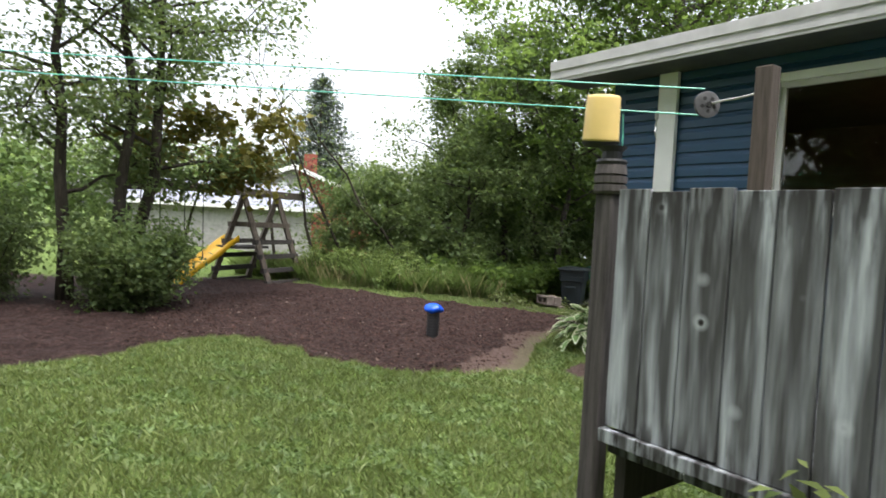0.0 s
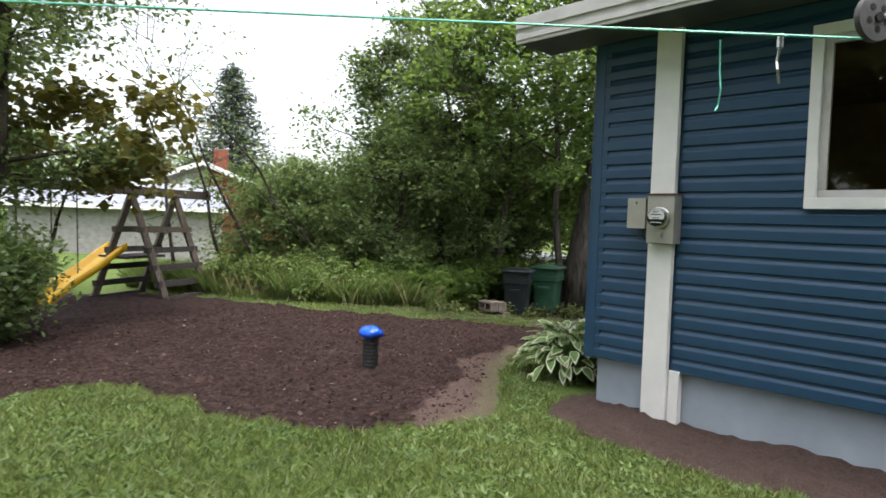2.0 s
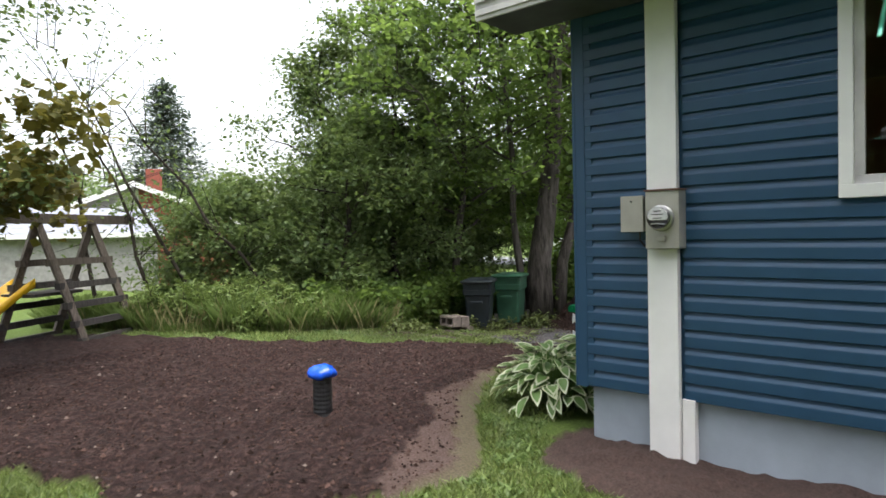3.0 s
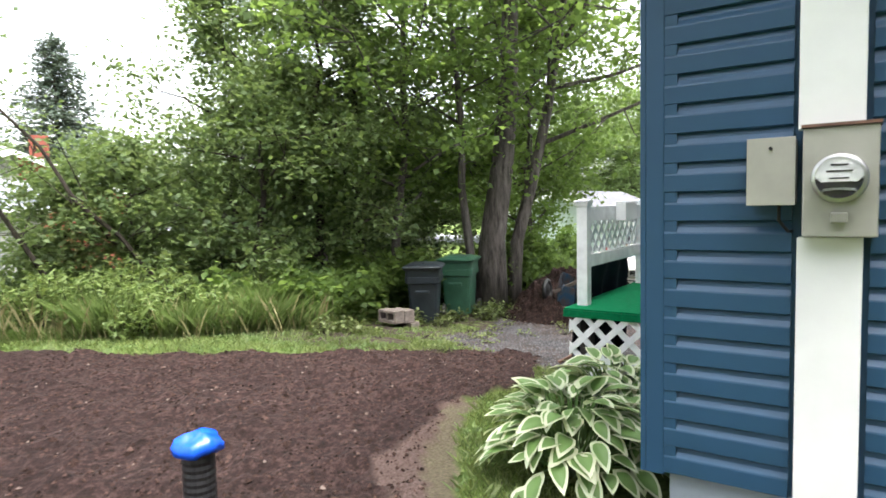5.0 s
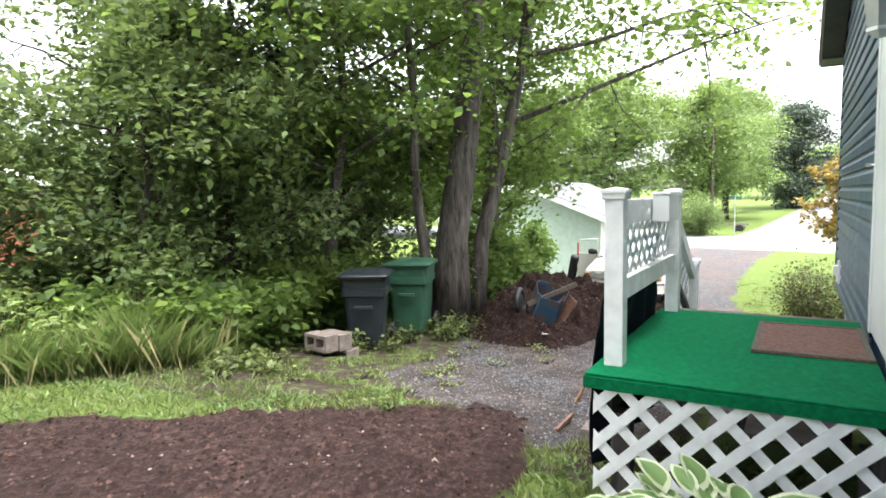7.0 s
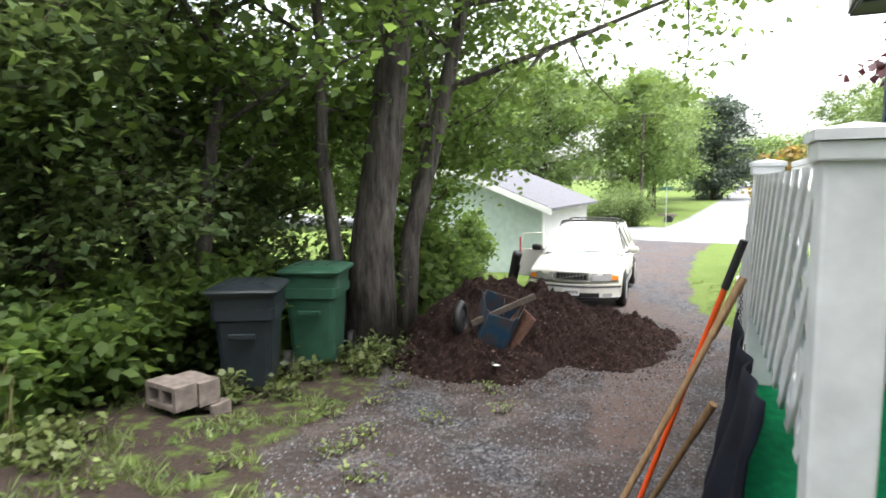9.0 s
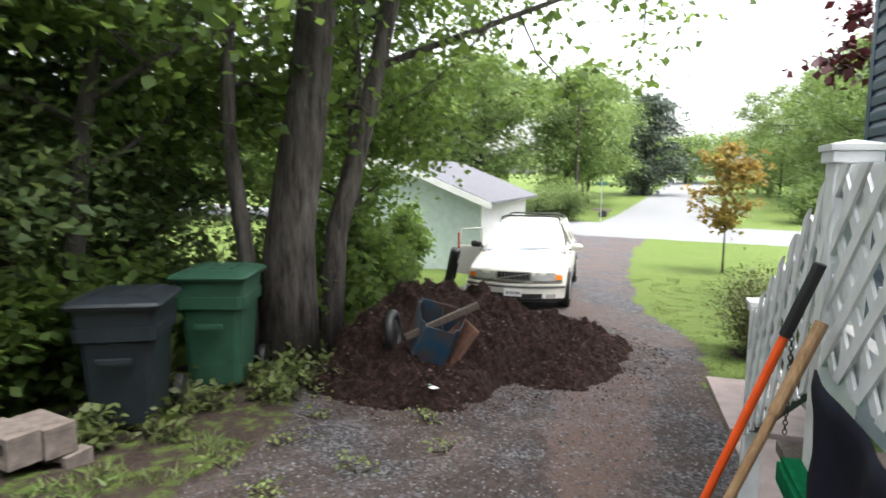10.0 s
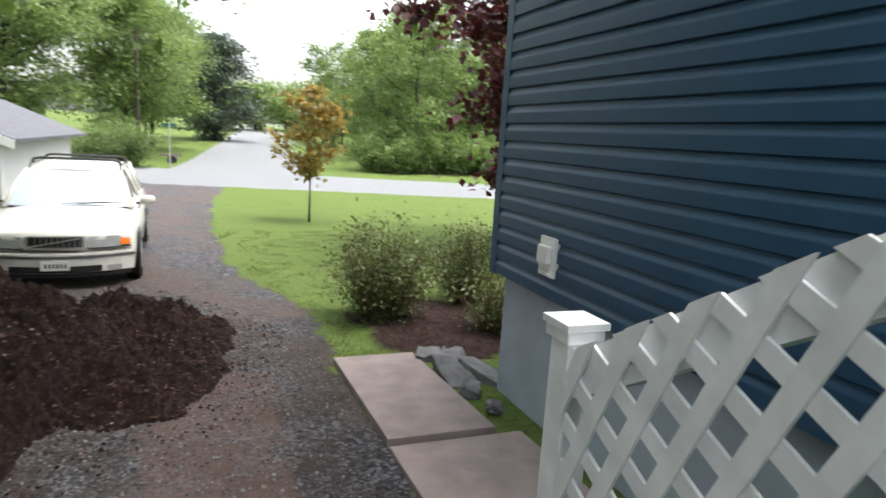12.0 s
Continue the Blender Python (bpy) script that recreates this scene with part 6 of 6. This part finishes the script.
    part("window_surround", tubed([(1.775, 0.9, 0.95), (1.775, 0.9, 1.3), (1.775, 1.33, 1.27), (1.775, 1.39, 0.95)], 0.02, 6), M_CARWHITE, d)
    part("edge_reflector", boxed(1.742, 1.749, 1.36, 1.4, 0.85, 1.2, 0.002), M_REDLENS, d, "red edge strip")


def shed():
    t = thing("garage_shed", (23.2, 9.9, -0.45), "small garage with shade painted into its pale mint ends, grey gable roof, behind the car", "shed")
    L, W, H, R = 6.5, 5.0, 1.95, 1.0
    b = bmesh.new()
    prism(b, [(0, 0), (W, 0), (W, H), (W / 2, H + R), (0, H)], "x", 0, 0.12)
    part("end_wall", b, M_SHED, t)
    b = bmesh.new()
    prism(b, [(0, 0), (W, 0), (W, H), (W / 2, H + R), (0, H)], "x", L - 0.12, L)
    part("end_wall", b, M_SHED, t)
    # The brighter light on this side is painted as white against the mint.
    part("side_wall", boxed(0.121, L - 0.121, 0, 0.12, 0, H), M_WHITE, t, "board side wall painted in the lit white tone")
    for k in range(30):
        part("batten", boxed(0.15 + 0.21 * k, 0.165 + 0.21 * k, -0.012, -0.001, 0, H - 0.02), M_WHITE, t)
    part("side_wall", boxed(0.121, L - 0.121, W - 0.12, W, 0, H), M_SHED, t)
    for s in (0, 1):
        b = bmesh.new()
        k = R / (W / 2)
        e = 0.35
        if s == 0:
            o = [(-e, H - e * k + 0.02), (W / 2, H + R + 0.02), (W / 2, H + R + 0.09), (-e, H - e * k + 0.09)]
        else:
            o = [(W + e, H - e * k + 0.02), (W / 2, H + R + 0.02), (W / 2, H + R + 0.09), (W + e, H - e * k + 0.09)]
        prism(b, o, "x", -0.35, L + 0.35)
        part("roof_slope", b, M_SHEDROOF, t, "grey shingled roof slope")
    b = bmesh.new()
    k = R / (W / 2)
    prism(b, [(-0.35, H - 0.35 * k - 0.1), (W / 2, H + R - 0.1), (W / 2, H + R + 0.07), (-0.35, H - 0.35 * k + 0.07)], "x", -0.375, -0.353)
    prism(b, [(W + 0.35, H - 0.35 * k - 0.1), (W / 2, H + R - 0.1), (W / 2, H + R + 0.07), (W + 0.35, H - 0.35 * k + 0.07)], "x", -0.375, -0.353)
    part("barge_board", b, M_WHITE, t)
    part("corner_board", boxed(-0.03, 0.1, -0.03, 0.0, 0, H - 0.02), M_WHITE, t)
    g = thing("tool_bag", pose(19.9, 9.8, -0.3, 16, -14, 0) @ Matrix.Diagonal((0.62, 0.62, 1.0, 1)), "tall black tool bag leaning by the garage corner", "bag")
    part("bag", lathe(bmesh.new(), [(0.13, 0), (0.15, 0.05), (0.145, 0.5), (0.16, 0.85), (0.17, 0.95), (0.14, 1.0)], 18), M_BLACK, g, "", True)
    part("pocket", boxed(-0.09, 0.09, -0.19, -0.14, 0.35, 0.7, 0.02), M_NAVY, g)
    part("strap", tubed([(-0.1, -0.13, 0.9), (-0.16, -0.2, 0.65), (-0.1, -0.15, 0.3)], 0.014, 6), M_BLACK, g)


def neighbour():
    t = thing("neighbour_house", pose(13.6, 30.5, -0.2, 0, 0, -22), "neighbouring pale house with brick end, white trim and red chimney", "house")
    W, H, P = 8.0, 3.1, 1.6
    b = bmesh.new()
    prism(b, [(-W / 2, 0), (0.2, 0), (0.2, H + P * 0.97), (0, H + P), (-W / 2, H)], "y", 0, 0.2)
    part("wall", b, M_NWALL, t)
    b = bmesh.new()
    prism(b, [(0.2, 0), (W / 2, 0), (W / 2, H), (0.2, H + P * 0.95)], "y", 0, 0.2)
    part("brick_wall", b, M_BRICK, t, "red brick gable half")
    part("back_block", boxed(-W / 2, W / 2, 0.21, 7, 0, H), M_NWALL, t)
    k = P / (W / 2)
    for s in (-1, 1):
        b = bmesh.new()
        prism(b, [(s * (W / 2 + 0.5), H - 0.5 * k), (0, H + P), (0, H + P + 0.14), (s * (W / 2 + 0.5), H - 0.5 * k + 0.14)], "y", -0.5, 7.4)
        part("roof_slope", b, M_SHINGLE, t, "dark shingled roof slope")
        b = bmesh.new()
        prism(b, [(s * (W / 2 + 0.5), H - 0.5 * k - 0.08), (0, H + P - 0.08), (0, H + P + 0.15), (s * (W / 2 + 0.5), H - 0.5 * k + 0.15)], "y", -0.56, -0.51)
        part("barge_board", b, M_WHITE, t)
    part("vent", lathe(bmesh.new(), [(0.3, 0), (0.3, 0.05)], 6), M_DIRTY, t).matrix_basis = pose(-0.6, -0.01, 3.7, 90, 0, 0)
    part("chimney", boxed(0.6, 1.3, 2.5, 3.2, H, H + P + 1.0, 0.02), M_BRICK, t)
    for k in (-1, 1):
        w = part("window", boxed(-2.6 + 1.2 * k, -1.8 + 1.2 * k, -0.04, -0.001, 1.2, 2.3), M_WHITE, t)
        part("pane", boxed(-2.53 + 1.2 * k, -1.87 + 1.2 * k, -0.05, -0.041, 1.27, 2.23), M_CARGLASS, w)
    g = thing("neighbour_garage", pose(9.3, 26.5, -0.2, 0, 0, -14), "low grey sided garage with a pale metal roof", "garage")
    w = part("wall", boxed(-4.0, 3.2, 0.101, 0.109, 0, 2.5), M_NWALL, g)
    for k in range(18):
        part("siding_board", prism(bmesh.new(), [(-0.02, 0.14 * k), (0.0, 0.14 * k + 0.139), (0.1, 0.14 * k + 0.139), (0.1, 0.14 * k)], "x", -4.0, 3.2), M_NWALL, w)
    b = bmesh.new()
    prism(b, [(-0.4, 2.45), (2.6, 3.5), (2.6, 3.58), (-0.4, 2.55)], "x", -4.3, 3.5)
    part("roof", b, M_NROOF, g)
    part("back_block", boxed(-4.0, 3.2, 0.11, 5, 0, 2.45), M_NWALL, g)
    part("fascia", boxed(-4.3, 3.5, -0.43, -0.401, 2.4, 2.56), M_WHITE, g)


def street():
    for x, y, h in ((55, 10.5, 8.2),):
        p = thing("utility_pole", (x, y, -0.6), "thin grey wooden utility pole beyond the crossroads", "utility pole")
        part("pole", tubed([(0, 0, 0), (0, 0, h)], [0.14, 0.09], 10), M_BROWNWOOD, p)
        part("crossarm", boxed(-0.05, 0.05, -0.8, 0.8, h - 0.7, h - 0.6), M_BROWNWOOD, p)
    s = thing("street_sign", (46.2, 8.2, -0.6), "small green street name sign on a thin post", "street sign")
    part("post", tubed([(0, 0, 0), (0, 0, 2.5)], 0.035, 8), M_CHROME, s)
    part("blade", boxed(-0.02, 0.02, -0.35, 0.35, 2.25, 2.45, 0.005), M_BINGREEN, s)
    part("blade", boxed(-0.3, 0.3, -0.02, 0.02, 2.47, 2.65, 0.005), M_BINGREEN, s)
    for k in range(2):
        w = thing("overhead_wire", (0, 0, 0), "thin black overhead wire along the cross road", "wire")
        a, b = Vector((60, 45, 7.4 - 0.5 * k)), Vector((52, -60, 7.4 - 0.5 * k))
        part("wire", tubed([a.lerp(b, i / 20) - Vector((0, 0, 4.4 * (i / 20) * (1 - i / 20))) for i in range(21)], 0.014, 4), M_BLACK, w)
    c = thing("culvert", (52, 8.6, -0.62), "dark culvert mouth under a driveway beside the road", "culvert")
    part("pipe", tubed([(0, -0.2, 0.2), (1.5, -0.2, 0.2)], 0.28, 14), M_BLACK, c)
    part("headwall", boxed(-0.1, 0.0, -0.8, 0.5, 0.45, 0.6, 0.02), M_CLAY, c)
    # mast on the house side
    m = thing("roof_vent_pipe", (6.9, 2.0, 3.9), "grey vent pipe above the blue house roof", "pipe")
    part("pipe", tubed([(0, 0, 0.0), (0, 0, 1.5)], 0.04, 10), M_METAL, m)


def small():
    p = thing("vent_pipe", (4.93, 6.38, 0.55), "black upright drain pipe with a blue bag over its top", "pipe")
    b = bmesh.new()
    lathe(b, [(0.078 + 0.004 * (k % 2), 0.018 * k) for k in range(24)], 20)
    part("pipe", b, M_BLACKPIPE, p)
    b = bmesh.new()
    rings = []
    for i, (r, z) in enumerate([(0.082, 0.37), (0.12, 0.39), (0.122, 0.42), (0.105, 0.45), (0.06, 0.47), (0.02, 0.475)]):
        rings.append((r, z))
    lathe(b, rings, 28)
    for v in b.verts:
        a = math.atan2(v.co.y, v.co.x)
        v.co.x *= 1 + 0.07 * math.sin(a * 5 + v.co.z * 30)
        v.co.y *= 1 + 0.07 * math.sin(a * 7)
        v.co.z += 0.01 * math.sin(a * 3)
    part("bag", b, M_BLUEBAG, p, "glossy blue plastic bag tied over the pipe", True)
    # slabs
    for k, (x0, x1, y0, y1) in enumerate(((12.9, 14.6, 4.66, 5.36), (11.2, 12.87, 4.5, 5.36), (9.9, 11.17, 4.5, 5.36))):
        z = height((x0 + x1) / 2, 5)
        s = structure("pavement", box(bmesh.new(), -(x1 - x0) / 2, (x1 - x0) / 2, y0, y1, -0.06, 0.045 , 0.008), M_SLAB, "pinkish concrete walkway slab", "walkway")
        s.matrix_basis = pose((x0 + x1) / 2, 0, z, 0, math.degrees(math.atan(0.066)), 0)
    rnd = random.Random(4)
    for k, (x, y, a, b_, c) in enumerate([(13.95, 4.52, 0.24, 0.12, 0.07), (14.3, 4.42, 0.2, 0.1, 0.06), (13.6, 4.53, 0.12, 0.07, 0.05), (13.9, 4.3, 0.22, 0.12, 0.06), (14.5, 4.55, 0.16, 0.09, 0.05), (13.25, 4.5, 0.06, 0.05, 0.03)]):
        t = thing("slate_rock", pose(x, y, height(x, y) + 0.02, rnd.uniform(-14, 14), rnd.uniform(-14, 14), rnd.uniform(-40, 60)), "flat grey slate rock stacked beside the walk", "rock", "slate rocks beside the walk")
        bm = boxed(-a, a, -b_, b_, -c, c)
        bmesh.ops.subdivide_edges(bm, edges=bm.edges, cuts=2)
        for v in bm.verts:
            v.co += Vector((rnd.uniform(-1, 1), rnd.uniform(-1, 1), rnd.uniform(-1, 1))) * 0.018
        bmesh.ops.bevel(bm, geom=[e for e in bm.edges if e.calc_face_angle(0) > 0.7], offset=0.008, segments=1, affect="EDGES")
        part("stone", bm, M_ROCK, t)
    # tools against the railing
    for nm, top, foot, mats, lab in (("shovel", Vector((9.655, 5.66, 1.85)), Vector((9.86, 6.1, 0.43)), (M_BLACK, M_ORANGE), "shovel with an orange shaft and black grip against the railing"),
                                     ("rake", Vector((9.6, 5.66, 1.71)), Vector((9.25, 6.24, 0.47)), (M_HANDLE, M_HANDLE), "garden rake with a bare wooden shaft against the railing"),
                                     ("hoe", Vector((9.45, 5.75, 1.25)), Vector((9.72, 6.1, 0.45)), (M_HANDLE, M_HANDLE), "old wooden handled hoe leaning on the deck railing")):
        t = thing(nm, (0, 0, 0), lab, nm)
        a = foot.lerp(top, 0.86 if nm == "shovel" else 0.82)
        part("grip", tubed([top, a], 0.016, 10), mats[0], t)
        part("shaft", tubed([a, foot.lerp(top, 0.12)], 0.0125, 10), mats[1], t)
        d = (foot - top).normalized()
        if nm == "shovel":
            part("socket", tubed([foot.lerp(top, 0.12), foot.lerp(top, 0.02)], 0.021, 8), M_BLACK, t)
            part("blade", boxed(-0.1, 0.1, -0.006, 0.006, -0.2, 0.04, 0.004), M_BLACK, t).matrix_basis = Matrix.Translation(foot)
        else:
            part("head", boxed(-0.18, 0.18, -0.012, 0.012, -0.015, 0.015, 0.003), M_RUST, t).matrix_basis = Matrix.Translation(foot)
            for k in range(9):
                part("tine", tubed([(-0.16 + 0.04 * k, 0, -0.015), (-0.16 + 0.04 * k, 0.02, -0.08)], 0.004, 5), M_RUST, t).matrix_basis = Matrix.Translation(foot)
    ch = thing("chain", (0, 0, 0), "dark chain hanging from the lattice railing", "chain")
    for k in range(26):
        part("link", tube(bmesh.new(), [(0.006 * math.cos(a), 0, 0.009 * math.sin(a)) for a in [2 * math.pi * i / 8 for i in range(9)]], 0.002, 5, False), M_BLACK, ch).matrix_basis = pose(9.93, 5.65, 1.66 - 0.0145 * k, 0, 0, 90 * (k % 2))
    bl = thing("small_block", (9.05, 5.98, height(9.05, 5.98)), "pale concrete brick on the gravel by the deck", "brick")
    part("brick", boxed(-0.1, 0.1, -0.05, 0.05, 0, 0.09, 0.006), M_CLAY, bl)
    sc = thing("trowel", pose(12.75, 7.72, 0.27, 0, 12, 35), "pale scrap trowel lying on the soil", "trowel")
    part("blade", boxed(-0.12, 0.04, -0.03, 0.03, 0, 0.006, 0.002), M_WHITE, sc)
    part("handle", tubed([(0.04, 0, 0.01), (0.16, 0, 0.03)], 0.013, 8), M_LINE, sc)
    # crumbs and stones of the drive and clods of the bed
    rng = np.random.default_rng(9)
    for nm, n, x0, x1, y0, y1, zone, s, mt, lab in (("gravel", 22000, 8.7, 16, 5.4, 9.2, 1, 0.0105, M_PEBBLE, "loose grey gravel stones on the drive"), ("soil_clods", 22000, 1.5, 9.2, 4.5, 11, 0, 0.013, M_CLOD, "crumbled soil clods on the bed"),
                                                    ("soil_clods", 20000, 12.2, 18.1, 5.6, 10.0, 1, 0.012, M_CLOD, "soil crumbs around the heap")):
        px, py = rng.uniform(x0, x1, n), rng.uniform(y0, y1, n)
        base = np.array([(-1, 0, 0), (0, -1, 0), (1, 0, 0), (0, 1, 0), (0, 0, 0.8), (0, 0, -0.5)], float)
        fs = np.array([(0, 1, 4), (1, 2, 4), (2, 3, 4), (3, 0, 4), (1, 0, 5), (2, 1, 5), (3, 2, 5), (0, 3, 5)])
        V, F = [], []
        for a, b_ in zip(px, py):
            if not zone_of(a, b_)[zone]:
                continue
            k = s * rng.uniform(0.4, 1.4) * (1 if nm == "gravel" or rng.uniform() > 0.06 else 1.8)
            if nm != "gravel" and zone == 1:
                hh = max(heap(a, b_), heap(a - 0.25, b_ + 0.25), heap(a + 0.3, b_ + 0.2), heap(a + 0.1, b_ + 0.45))
                if hh <= 0 or (heap(a, b_) <= 0 and rng.uniform() > 0.3):
                    continue
            z = height(a, b_) + (0.012 * smooth_noise(a, b_, 12, 2) - 0.006 if zone == 1 else soil_relief(a, b_))
            if nm != "gravel" and zone == 1:
                z = height(a, b_) + max(0.0, heap(a, b_) - 0.02)
            elif zone == 1 and heap(a, b_) > 0.05:
                continue
            F.append(fs + 6 * len(V))
            V.append(base * rng.uniform(0.6, 1.2, (6, 3)) * k @ np.array(Euler((0, 0, rng.uniform(0, 6))).to_matrix()) + (a, b_, z))
        if V:
            tagged(new(nm, mesh_from(nm, np.concatenate(V), np.concatenate(F).tolist(), mt)), lab, "gravel" if zone and nm == "gravel" else "soil", kind="stuff")


bin_(11.55, 9.75, -62, 0.98, 0.58, 0.66, M_BINDARK, "charcoal wheelie bin with a closed lid beside the green one")
bin_(12.65, 9.75, -70, 1.05, 0.6, 0.72, M_BINGREEN, "green wheelie bin with a closed ribbed lid under the maple")
block(10.36, 9.62, height(10.36, 9.6) + 0.07, -100, "weathered hollow concrete block with its core showing by the weeds")
block(10.565, 9.58, height(10.55, 9.56) + 0.075, -102, "weathered concrete block butted against another by the bins")
block(10.62, 9.53, height(10.6, 9.5) - 0.12, -92, "sunken concrete block under the stacked pair")
swing_set()
pile()
barrow()
car()
shed()
neighbour()
street()
small()
